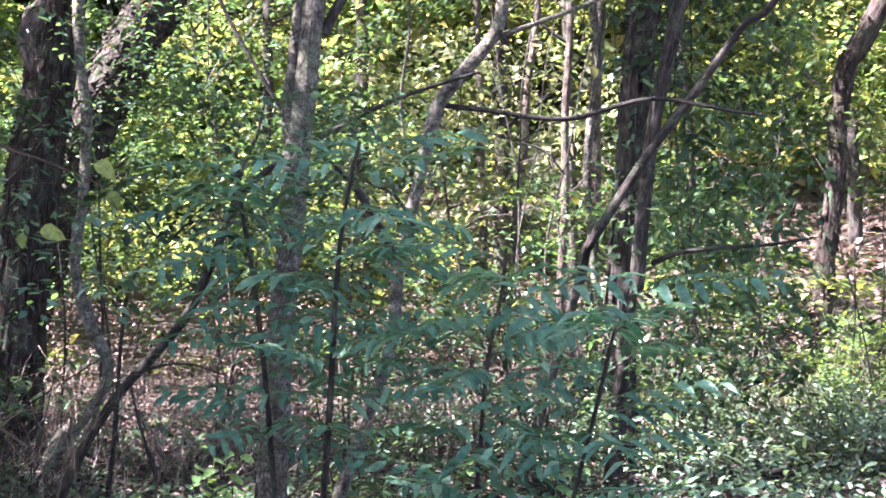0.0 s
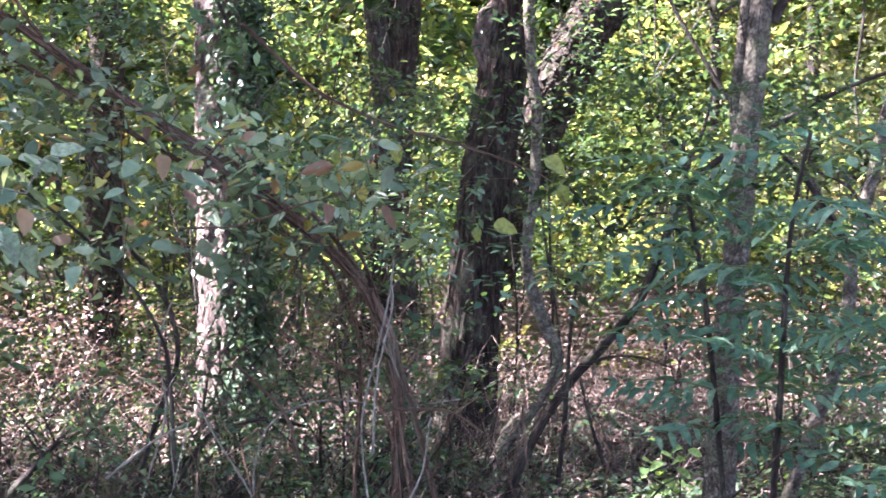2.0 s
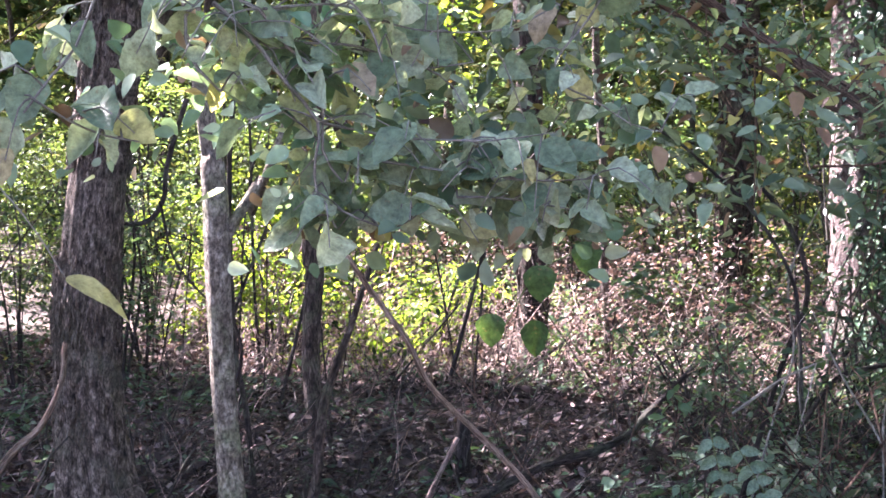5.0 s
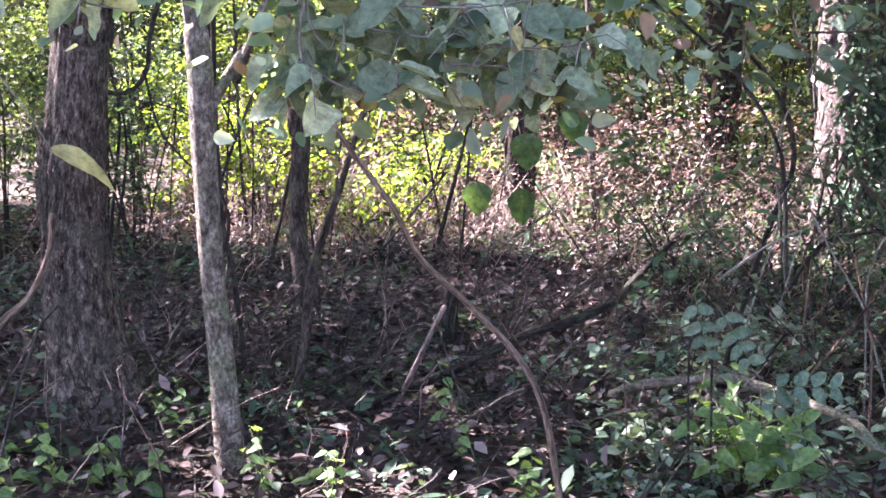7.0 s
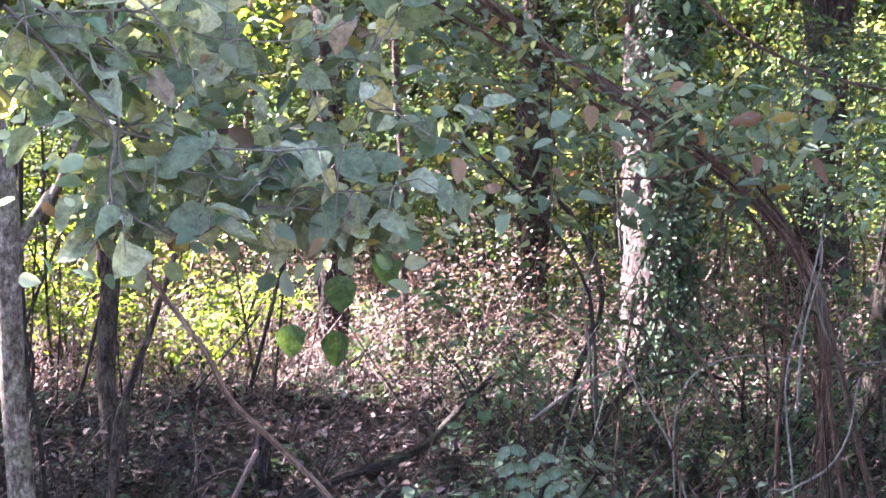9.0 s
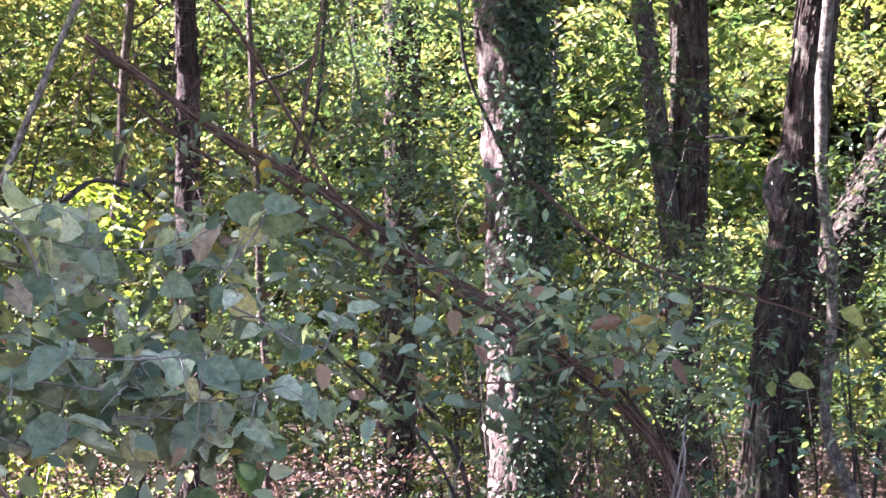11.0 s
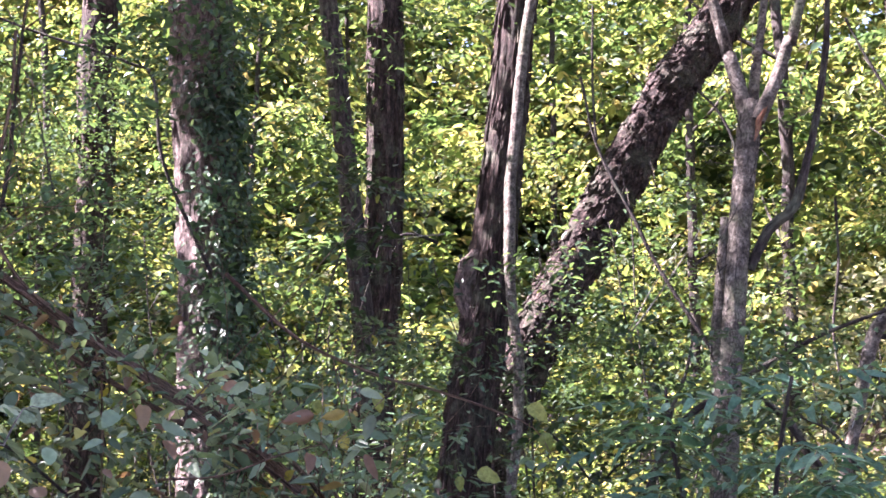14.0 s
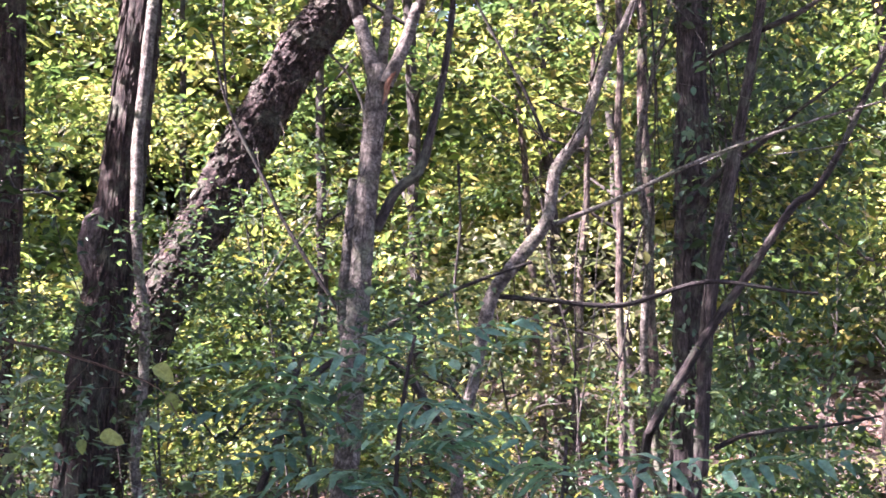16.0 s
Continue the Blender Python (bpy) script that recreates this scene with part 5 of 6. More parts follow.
# ---- undergrowth ----
def shrub(label, az, d, height, width, leaves, size, mat, stems=6, group="shrubs in the undergrowth", low=0.25):
    base = polar(np.array([az]), np.array([d]), np.array([0.0]))[0]
    base[2] = ground_z(base[0], base[1])
    t = thing("shrub", label, "shrub", group, at=tuple(base))
    tips = []
    for k in range(stems):
        a, lean = rng.uniform(0, 2 * math.pi), rng.uniform(0.25, 1.0) * width
        h = height * rng.uniform(0.6, 1.0)
        tip = np.array([math.cos(a) * lean, math.sin(a) * lean, h])
        mid = tip * [0.3, 0.3, 0.55] + rng.normal(0, 0.06, 3)
        r = 0.006 + 0.004 * height * rng.random()
        part("stem", stem("stem", [(0.04 * math.cos(a), 0.04 * math.sin(a), -0.05, r), (*mid, r * 0.8), (*tip, r * 0.3)], BARK_DARK, 6, 0.2, 0.05, 0.02), t)
        tips.append((mid, tip))
    n = max(6, leaves // 40)
    pick = rng.integers(0, stems, n)
    f = rng.random((n, 1)) ** 0.7
    m, q = np.array([tips[i][0] for i in pick]), np.array([tips[i][1] for i in pick])
    c = m * (low + 0 * f) + (q - m * low) * f + rng.normal(0, 0.18, (n, 3)) * [width, width, 0.5]
    c[:, 2] = np.maximum(c[:, 2], 0.08)
    part("foliage", cloud(c, 40, (0.16 + 0.08 * width, 0.16 + 0.08 * width, 0.06), size, MID, mat, "foliage"), t)


def zone(count, az, d, height, width, leaves, size, mat, label):
    for k in range(count):
        a = az[0] + (az[1] - az[0]) * (k + rng.random()) / count
        shrub(label, a, rng.uniform(*d), rng.uniform(*height), rng.uniform(*width), leaves, size, mat)


rng = np.random.default_rng(13)
zone(8, (-9, 9), (9.5, 14), (0.4, 1.1), (0.5, 0.9), 900, (0.03, 0.06), GREEN_FRESH, "low bright-green bush in patches of sun")
zone(7, (-7, 6), (13.5, 20), (0.8, 1.5), (0.8, 1.3), 1300, (0.06, 0.11), GREEN_FRESH, "low bright-green bush in patches of sun")
zone(4, (4, 21), (8.8, 12), (0.8, 1.9), (0.7, 1.0), 1100, (0.04, 0.075), GREEN_MID, "leafy green understory bush")
zone(11, (33, 62), (14.6, 17), (2.2, 3.6), (0.9, 1.5), 2200, (0.04, 0.075), GREEN_MID, "tall small-leaved understory bush")
zone(9, (34, 50), (7.4, 10), (0.6, 1.3), (0.6, 1.0), 640, (0.03, 0.06), GREEN_MID, "sparse twiggy bush over brown stalks")
# The sun-tinted leaf colour brightens the next three rows of bushes.
zone(3, (57, 66), (12.4, 13.4), (0.7, 1.9), (0.6, 1.0), 900, (0.05, 0.09), GREEN_SUN_TINT, "sunlit-toned yellow-green bush under the trees")
zone(6, (61.5, 67.5), (13.8, 15), (1.1, 1.9), (0.6, 0.9), 900, (0.06, 0.11), GREEN_SUN_TINT, "sunlit-toned yellow-green bush under the trees")
zone(2, (57, 60), (13.8, 15), (0.8, 1.2), (0.5, 0.7), 700, (0.06, 0.11), GREEN_SUN_TINT, "sunlit-toned yellow-green bush under the trees")
zone(7, (67.5, 80), (10.5, 14), (1.0, 2.2), (0.7, 1.1), 1200, (0.04, 0.075), GREEN_MID, "leafy green understory bush")
zone(12, (52, 80), (14.5, 19), (1.8, 4.2), (0.9, 1.5), 2800, (0.045, 0.08), GREEN_FRESH, "sunlit-toned yellow-green bush under the trees")


def stalks(name, label, n, az, d, height, lean, bend, radius, mat=None, count=70, reach=0.4):
    b = clumps(n, az, d, count, reach)
    h = rng.uniform(*height, n)
    way = rng.normal(0, lean, (n, 3)) * [1, 1, 0]
    ob = new(name, strands(name, b, b + way + np.stack([0 * h, 0 * h, h], -1), rng.normal(0, bend, (n, 3)), rng.uniform(*radius, n), mat or TWIG, 6))
    tagged(ob, label, "brush", kind="stuff")


def clumps(n, az, d, count, reach):
    """Points on the ground gathered into clumps."""
    p = scatter(count, az, d)[rng.integers(0, count, n)] + rng.normal(0, reach, (n, 3)) * [1, 1, 0]
    p[:, 2] = ground_z(p[:, 0], p[:, 1])
    return p


def build_brush():
    stalks("dry_brush", "dry pinkish-brown stalks of dead undergrowth", 1250, (34, 67), (10.8, 16.5), (0.1, 0.8), 0.75, 0.3, (0.003, 0.008))
    stalks("dry_brush", "dry stalks among low green plants", 1300, (-12, 34), (10, 15), (0.1, 0.8), 0.75, 0.3, (0.003, 0.007))
    c = np.vstack([clumps(1150, (46, 66), (11.4, 16.5), 46, 0.32), clumps(160, (37, 46), (11.6, 16.5), 14, 0.32), clumps(1000, (4, 36), (11.8, 16), 44, 0.5)])
    c[:, 2] += rng.uniform(0.05, 1.15, len(c)) ** 1.5
    ob = new("withered_leaves", cloud(c, 26, (0.15, 0.15, 0.16), (0.02, 0.055), SMALL, WITHERED, "withered_leaves", tilt=1.0))
    tagged(ob, "withered brown leaves on dead stalks", "brush", kind="stuff")
    stalks("bare_tangle", "tangle of thin bare grey-brown twigs", 110, (33, 50), (5.8, 9), (0.15, 1.2), 0.9, 0.45, (0.003, 0.009), BARK_BROWN)
    stalks("bare_tangle", "tangle of thin bare dark twigs", 120, (34, 52), (6.2, 9.5), (0.1, 1.3), 0.9, 0.45, (0.002, 0.009), BARK_DARK)
    stalks("ground_twigs", "thin dry twigs strewn over the litter", 1500, (30, 82), (5.0, 11), (0.01, 0.3), 0.6, 0.2, (0.003, 0.009), BARK_DARK)
    stalks("ground_twigs", "pale thin twigs strewn over the litter", 420, (30, 82), (5.2, 11), (0.01, 0.5), 0.5, 0.15, (0.002, 0.005))
    p = scatter(110000, (-14, 84), (4.2, 15), 0.8)
    p[:, 2] += rng.exponential(0.04, len(p))
    ob = new("leaf_litter", leaf_mesh("leaf_litter", p, rng.normal(0, 1, (len(p), 3)) * [1, 1, 0.35], np.array([0, 0, 1]) + rng.normal(0, 0.5, (len(p), 3)), rng.uniform(0.03, 0.09, len(p)), MID, LITTER))
    tagged(ob, "brown leaf litter covering the forest floor", "leaf litter", kind="stuff")
    c = np.vstack([scatter(900, (-14, 44), (6.5, 14)), clumps(130, (44, 82), (9, 15), 22, 0.5), clumps(120, (44, 84), (7, 12), 26, 0.45), clumps(46, (54, 84), (4.7, 6.6), 18, 0.25), clumps(60, (38, 50), (4.8, 7.5), 18, 0.3)])
    c[:, 2] += 0.1
    # The pale leaf colour helps these plants read as sunlit patches.
    q = np.vstack([clumps(340, (-10, 8), (8, 14), 50, 0.5), clumps(70, (8, 30), (10.8, 14), 20, 0.4), clumps(150, (4, 18), (11, 14.5), 26, 0.4)])
    q[:, 2] += rng.uniform(0.08, 0.5, len(q))
    ob = new("sunny_groundcover", cloud(q, 34, (0.2, 0.2, 0.07), (0.03, 0.07), MID, GREEN_PALE, "sunny_groundcover", tilt=0.4))
    tagged(ob, "low plants in a light green that paints patches of sun", "ground cover", kind="stuff")
    q = clumps(170, (40, 66), (10.6, 15), 30, 0.35)
    q[:, 2] += rng.uniform(0.05, 0.9, len(q))
    ob = new("brush_greenery", cloud(q, 22, (0.16, 0.16, 0.07), (0.03, 0.07), MID, GREEN_WOOD, "brush_greenery", tilt=0.5))
    tagged(ob, "small green leaves scattered through the dead brush", "ground cover", kind="stuff")
    g = clumps(60, (36, 47.5), (4.8, 7.6), 18, 0.25)
    g[:, 2] += rng.uniform(0.08, 0.38, len(g))
    ob = new("ground_sprigs", cloud(g, 13, (0.14, 0.14, 0.06), (0.045, 0.095), OVAL, GREEN_PALE, "ground_sprigs", tilt=0.4))
    tagged(ob, "grey-green low leafy sprigs on the forest floor", "ground cover", kind="stuff")
    ob = new("ground_ivy", cloud(c, 34, (0.22, 0.22, 0.04), (0.04, 0.085), MID, GREEN_IVY, "ground_ivy", tilt=0.35))
    tagged(ob, "dark green ivy creeping over the ground", "ground cover", kind="stuff")

rng = np.random.default_rng(14)

build_brush()

rng = np.random.default_rng(21)
for k in range(64):
    wide_side = k % 4 == 0
    foot = scatter(1, (56, 72) if wide_side else (-10, 44), (9, 14.5) if wide_side else (10.5, 15))[0]
    h, r = rng.uniform(1.5, 4.2), rng.uniform(0.006, 0.015)
    tip = np.array([rng.normal(0, 0.45), rng.normal(0, 0.45), h])
    mid = tip * [0.35, 0.35, 0.5] + rng.normal(0, 0.1, 3)
    t = thing("thin_sapling", "thin dark bare sapling between the trees", "sapling", "thin saplings between the trees", at=tuple(foot))
    part("trunk", stem("trunk", [(0, 0, -0.05, r), (*mid, r * 0.8), (*tip, r * 0.4)], BARK_DARK, 6, 0.15, 0.08, 0.02), t)
    for j in range(2):
        q = mid + (tip - mid) * rng.uniform(0, 0.7)
        o = np.array([*rng.normal(0, 0.5, 2), rng.uniform(0.1, 0.7)])
        part("limb", stem("limb", [(*q, r * 0.5), (*(q + o * 0.5 + [0, 0, 0.06]), r * 0.4), (*(q + o), r * 0.2)], BARK_DARK, 5, 0.15, 0.08, 0.02), t)


# ---- broad-leaved foreground bush ----
def leaf_variants(name, shape, mat, count=5):
    """A few single leaves of length one, bent differently, to be shared by many."""
    out = []
    for k in range(count):
        me = leaf_mesh(name, np.zeros((1, 3)), np.array([[0.0, 1.0, 0.0]]), np.array([[0.0, 0.0, 1.0]]), [1.0], shape, mat)
        v = np.empty(len(me.vertices) * 3, np.float32)
        me.vertices.foreach_get("co", v)
        v = v.reshape(-1, 3)
        v[:, 2] += 0.1 * np.sin(v[:, 1] * 3 + k) - 0.12 * v[:, 1] ** 2 + 0.07 * np.sin(v[:, 0] * 9 + k * 2) * v[:, 1]
        v[:, 0] *= 1 + 0.1 * math.sin(k * 2.1)
        me.vertices.foreach_set("co", v.ravel())
        me.update()
        out.append(me)
    return out


def rich_heart(wide=0.33, lobe=0.0):
    """A broad ovate leaf outline with an uneven, toothed edge, folded at the midrib."""
    n = 26
    a = np.linspace(0, 2 * math.pi, n, endpoint=False)
    y = 0.5 - 0.5 * np.cos(a)
    x = np.sin(a) * wide * (1.18 - 0.36 * y) * (1 + 0.06 * (np.arange(n) % 2) + 0.06 * np.sin(a * 5 + 1))
    y = y + 0.1 * np.exp(-(((a - math.pi) / 0.25) ** 2))
    x *= 1 - lobe * np.exp(-(((y - 0.52) / 0.1) ** 2))
    edge = np.stack([x, y, np.abs(x) * 0.42], -1)
    v = np.vstack([edge, [(0, 0.2, 0), (0, 0.4, -0.01), (0, 0.6, -0.01), (0, 0.8, 0)]])
    tri = []
    rib = lambda q: n + min(3, max(0, int(round(q / 0.2)) - 1))
    for i in range(n):
        j = (i + 1) % n
        ki, kj = rib(y[i]), rib(y[j])
        tri.append((i, j, ki))
        if ki != kj:
            tri.append((ki, j, kj))
    return v, tri


RICH = rich_heart()
BROAD = leaf_variants("leaf", rich_heart(0.36), GREEN_BROAD, 5) + leaf_variants("leaf", rich_heart(0.42, 0.1), GREEN_BROAD, 3)
VINE_LEAVES = leaf_variants("leaf", rich_heart(0.42), leaf_material("single_vine_leaf", [(0.0, (0.034, 0.075, 0.032)), (1.0, (0.06, 0.115, 0.046))], 0.35, 0.5, single=True), 3)
HEARTS = leaf_variants("leaf", RICH, GREEN_HEART, 3)


def set_leaf(parent, meshes, where, along, up, size, label=""):
    a = Vector(along).normalized()
    s = a.cross(Vector(up)).normalized()
    w = s.cross(a)
    ob = new("leaf", meshes[int(rng.integers(len(meshes)))])
    ob.parent = parent
    ob.matrix_basis = Matrix.Translation(where) @ Matrix((s, a, w)).transposed().to_4x4() @ Matrix.Scale(size, 4)
    return tagged(ob, label)


bush = thing("broadleaf_bush", "overhanging bush with broad dull-green leaves, some yellow or browned", "bush")
BUSH_TWIGS = []    # path, number of shoots, leaves on each, reach, loose leaves
BUSH_TWIGS.append(([(-2.94, 1.25, 1.91, .007), (-2.92, 1.33, 1.84, .006), (-2.90, 1.40, 1.75, .006), (-2.87, 1.47, 1.66, .005), (-2.88, 1.47, 1.58, .004), (-2.89, 1.48, 1.51, .004), (-2.87, 1.52, 1.43, .003)], 7, 4, 0.20, 30))
BUSH_TWIGS.append(([(-2.96, 1.35, 1.84, .005), (-2.96, 1.49, 1.84, .004), (-2.96, 1.62, 1.84, .004), (-2.95, 1.76, 1.80, .003), (-2.93, 1.91, 1.82, .002)], 9, 4, 0.20, 40))
BUSH_TWIGS.append(([(-2.89, 1.49, 1.66, .005), (-2.89, 1.55, 1.65, .004), (-2.84, 1.69, 1.63, .004), (-2.76, 1.86, 1.63, .003), (-2.70, 1.99, 1.65, .002)], 10, 4, 0.20, 50))
BUSH_TWIGS.append(([(-3.02, 1.33, 2.16, .006), (-2.99, 1.41, 2.09, .005), (-2.93, 1.52, 1.98, .005), (-2.89, 1.60, 1.89, .004), (-2.87, 1.63, 1.80, .003)], 4, 3, 0.16, 16))
BUSH_TWIGS.append(([(-2.91, 2.28, 2.01, .005), (-2.91, 2.23, 1.94, .004), (-2.93, 2.15, 1.84, .004), (-2.90, 2.14, 1.78, .004), (-2.82, 2.18, 1.74, .003), (-2.74, 2.23, 1.68, .002), (-2.67, 2.27, 1.66, .002)], 7, 4, 0.16, 26))
BUSH_TWIGS.append(([(-2.91, 1.56, 1.59, .005), (-2.86, 1.70, 1.57, .004), (-2.80, 1.84, 1.55, .004), (-2.73, 1.98, 1.54, .003), (-2.66, 2.12, 1.55, .002)], 12, 5, 0.16, 50))
BUSH_TWIGS.append(([(-2.90, 1.47, 1.50, .004), (-2.87, 1.57, 1.45, .003), (-2.84, 1.65, 1.43, .003), (-2.82, 1.72, 1.48, .002)], 7, 5, 0.13, 16))
BUSH_TWIGS.append(([(-2.82, 1.80, 1.50, .004), (-2.78, 1.89, 1.50, .003), (-2.72, 2.01, 1.48, .003), (-2.70, 2.06, 1.47, .002)], 6, 4, 0.10, 10))
BUSH_TWIGS.append(([(-2.98, 1.16, 1.99, .007), (-2.95, 1.25, 1.94, .006), (-2.92, 1.35, 1.90, .006), (-2.90, 1.41, 1.82, .005), (-2.87, 1.48, 1.75, .004), (-2.88, 1.49, 1.60, .004), (-2.86, 1.53, 1.53, .003)], 8, 4, 0.20, 30))
BUSH_TWIGS.append(([(-2.90, 1.35, 1.90, .005), (-2.93, 1.47, 1.92, .004), (-2.96, 1.58, 1.93, .004), (-2.96, 1.76, 1.89, .003), (-2.91, 1.98, 1.90, .003), (-2.90, 2.14, 1.97, .002)], 10, 4, 0.22, 50))
BUSH_TWIGS.append(([(-2.94, 1.26, 1.94, .006), (-2.97, 1.20, 1.88, .005), (-2.96, 1.21, 1.79, .005), (-2.95, 1.24, 1.75, .004), (-2.94, 1.27, 1.72, .003)], 4, 3, 0.16, 14))
BUSH_TWIGS.append(([(-3.02, 1.06, 2.03, .005), (-3.00, 1.03, 1.96, .004), (-3.00, 0.97, 1.80, .004), (-2.99, 0.92, 1.74, .004), (-2.98, 0.86, 1.66, .003)], 5, 3, 0.16, 8))
BUSH_TWIGS.append(([(-2.97, 0.87, 1.69, .004), (-2.99, 0.95, 1.65, .003), (-2.99, 1.03, 1.62, .003), (-3.00, 1.11, 1.61, .002)], 4, 3, 0.16, 8))
for path, *_ in BUSH_TWIGS:
    part("twig", stem("twig", [(x, y, z, r * 0.8) for x, y, z, r in path], BARK_BLEACHED, 7, 0.04, 0.08, 0.006), bush)


def shoots(path, count, reach, parent):
    """Thin pale side shoots of a twig; gives each one's points back."""
    p = spline(path, 0.03)
    out = []
    for k in range(count):
        q = p[int(len(p) * (k + rng.random()) / count)][:3]
        o = np.array([*rng.normal(0, 0.7, 2), rng.uniform(-0.6, 0.55)])
        o *= reach * rng.uniform(0.5, 1.2) / np.linalg.norm(o)
        path2 = [(*q, 0.0026), (*(q + o * 0.5 + [0, 0, 0.02]), 0.002), (*(q + o - [0, 0, 0.04]), 0.0012)]
        part("twig", stem("twig", path2, BARK_BLEACHED, 5, 0.06, 0.08, 0.004), parent)
        out.append(spline(path2, 0.02))
    return out


def set_leaves(sprigs, each, size, meshes, parent):
    """Leaves alternating along shoots, hanging outwards, their tops to the open side."""
    for p in sprigs:
        way = p[-1, :3] - p[0, :3]
        way /= np.linalg.norm(way)
        side = np.cross(way, [0, 0, 1.0])
        for k in range(each):
            q = p[int(len(p) * (0.15 + 0.84 * (k + 0.5 * rng.random()) / each))]
            along = way * 0.5 + side * (0.8 if k % 2 else -0.8) + rng.normal(0, 0.35, 3) - [0, 0, 0.2]
            face = Vector((0.45, -0.45, 0.75)) + Vector(rng.normal(0, 0.5, 3))
            set_leaf(parent, meshes, q[:3] * [1.02, 1.02, 1.0], along, face, rng.uniform(*size) * (1.15 - 0.3 * k / each))


def filler(sprigs, n, size, out):
    p = np.vstack(sprigs)
    q = p[rng.integers(0, len(p), n), :3] * [1.06, 1.06, 1] + rng.normal(0, out, (n, 3)) * [1, 1, 0.8] - [0, 0, out * 0.4]
    way = rng.normal(0, 0.9, (n, 3)) - [0, 0, 0.4]
    face = np.array([0.4, -0.4, 0.8]) + rng.normal(0, 0.6, (n, 3))
    part("foliage", leaf_mesh("foliage", q, way, face, rng.uniform(*size, n), RICH, GREEN_BUSH), bush)


rng = np.random.default_rng(15)
for path, count, each, reach, extra in BUSH_TWIGS:
    sprigs = shoots(path, count, reach * 0.9, bush)
    set_leaves(sprigs, each, (0.035, 0.108), BROAD, bush)
    filler(sprigs, extra * 2, (0.025, 0.07), 0.08)
set_leaf(bush, leaf_variants("leaf", rich_heart(0.17), GREEN_BROAD, 1), tuple(polar(np.array([72.4]), np.array([3.1]), np.array([1.325]))[0]), (0.16, 0.5, -0.32), (0.55, -0.3, 0.75), 0.15, "single drooping yellow-green leaf")
part("twig", stem("twig", [(-3.03, 0.72, 1.62, .003), (-2.98, 0.86, 1.45, .002), (-2.955, 0.937, 1.325, .0015)], BARK_BLEACHED, 5, 0.04, 0.05), bush)


rng = np.random.default_rng(17)
arch = bpy.data.objects["arching_shrub"]
n = 240
a = rng.uniform(36.5, 58, n)
low, high = 1.2 - (a - 37.4) * 0.09, 4.2 + (a - 37.4) * 0.4
e, d = low + (high - low) * (1 - rng.random(n) ** 1.3), rng.uniform(5.3, 6.5, n)
part("foliage", cloud(polar(a, d, EYE + d * np.tan(np.radians(e))), 8, (0.19, 0.19, 0.08), (0.04, 0.088), rich_heart(0.23), GREEN_ARCH, "foliage", 0.7, 0.4), arch, "dull green leaves with yellow ones among them")


# ---- pinnate sapling ----
LEAFLETS = leaf_variants("leaflet", SLIM, GREEN_FROND, 4)


GREEN_SPRIG = leaf_material("sprig_leaf", [(0.0, (0.08, 0.14, 0.1)), (1.0, (0.15, 0.22, 0.165))], 0.3, 0.5, (1.1, 1.1, 0.7), single=True)
# Grey-green seedling leaf, lightened to make up for missing soft light.
PALE_LEAVES = leaf_variants("leaf", OVAL, leaf_material("pale_seedling_leaf", [(0.0, (0.13, 0.19, 0.135)), (0.6, (0.21, 0.29, 0.21)), (1.0, (0.33, 0.4, 0.3))], 0.34, 0.45, (1.1, 1.1, 0.7), single=True), 3)
WIDE_LEAFLETS = leaf_variants("leaflet", rich_heart(0.3), GREEN_SPRIG, 3)


def frond(parent, where, way, length, pairs=6, face=(0, -0.2, 1.0), leaves=LEAFLETS, broad=1.0):
    """A long leaf of paired leaflets on a thin stalk."""
    w = Vector(way).normalized()
    up = (Vector(face) - w * w.dot(Vector(face))).normalized()
    side = w.cross(up)
    where = Vector(where)
    f = part("frond", stem("frond", [(*where, 0.003), (*(where + w * length * 0.5 + up * 0.02), 0.002), (*(where + w * length - up * length * 0.12), 0.001)], GREEN_STALK, 5, 0.08, 0.02), parent)
    for k in range(pairs):
        u = 0.22 + 0.74 * k / max(1, pairs - 1)
        at = where + w * length * u + up * (0.08 * u * (1 - u) * length) - up * length * 0.12 * max(0, u - 0.5)
        for s in (-1, 1):
            way2 = side * s * 0.85 + w * 0.5 - up * rng.uniform(-0.08, 0.14)
            set_leaf(f, leaves, at, way2, up + Vector(rng.normal(0, 0.15, 3)), broad * length * rng.uniform(0.24, 0.32) * (1 - 0.35 * abs(u - 0.5)))
    return f


GREEN_STALK = bark_material("green_stalk", (0.06, 0.08, 0.03), (0.1, 0.13, 0.05), (0.16, 0.18, 0.08), 60, 6, 0.2)
rng = np.random.default_rng(23)
# Lighter, bluer leaf: the skylit tone of open shade is painted in.
GREEN_SKYLIT_TINT = leaf_material("skylit_tint_leaf", [(0.0, (0.05, 0.1, 0.07)), (0.6, (0.1, 0.165, 0.115)), (1.0, (0.17, 0.25, 0.18))], 0.34, 0.4, (1.15, 1.12, 0.65))
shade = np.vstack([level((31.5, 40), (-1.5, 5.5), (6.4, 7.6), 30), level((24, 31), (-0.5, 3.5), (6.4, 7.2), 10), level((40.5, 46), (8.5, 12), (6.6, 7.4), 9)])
tagged(new("shaded_foliage", cloud(shade, 22, (0.22, 0.22, 0.04), (0.04, 0.085), MID, GREEN_SKYLIT_TINT, "shaded_foliage", tilt=0.3)), "level sprays of leaves tinted blue-green as in open shade", "foliage", kind="stuff")
rng = np.random.default_rng(18)

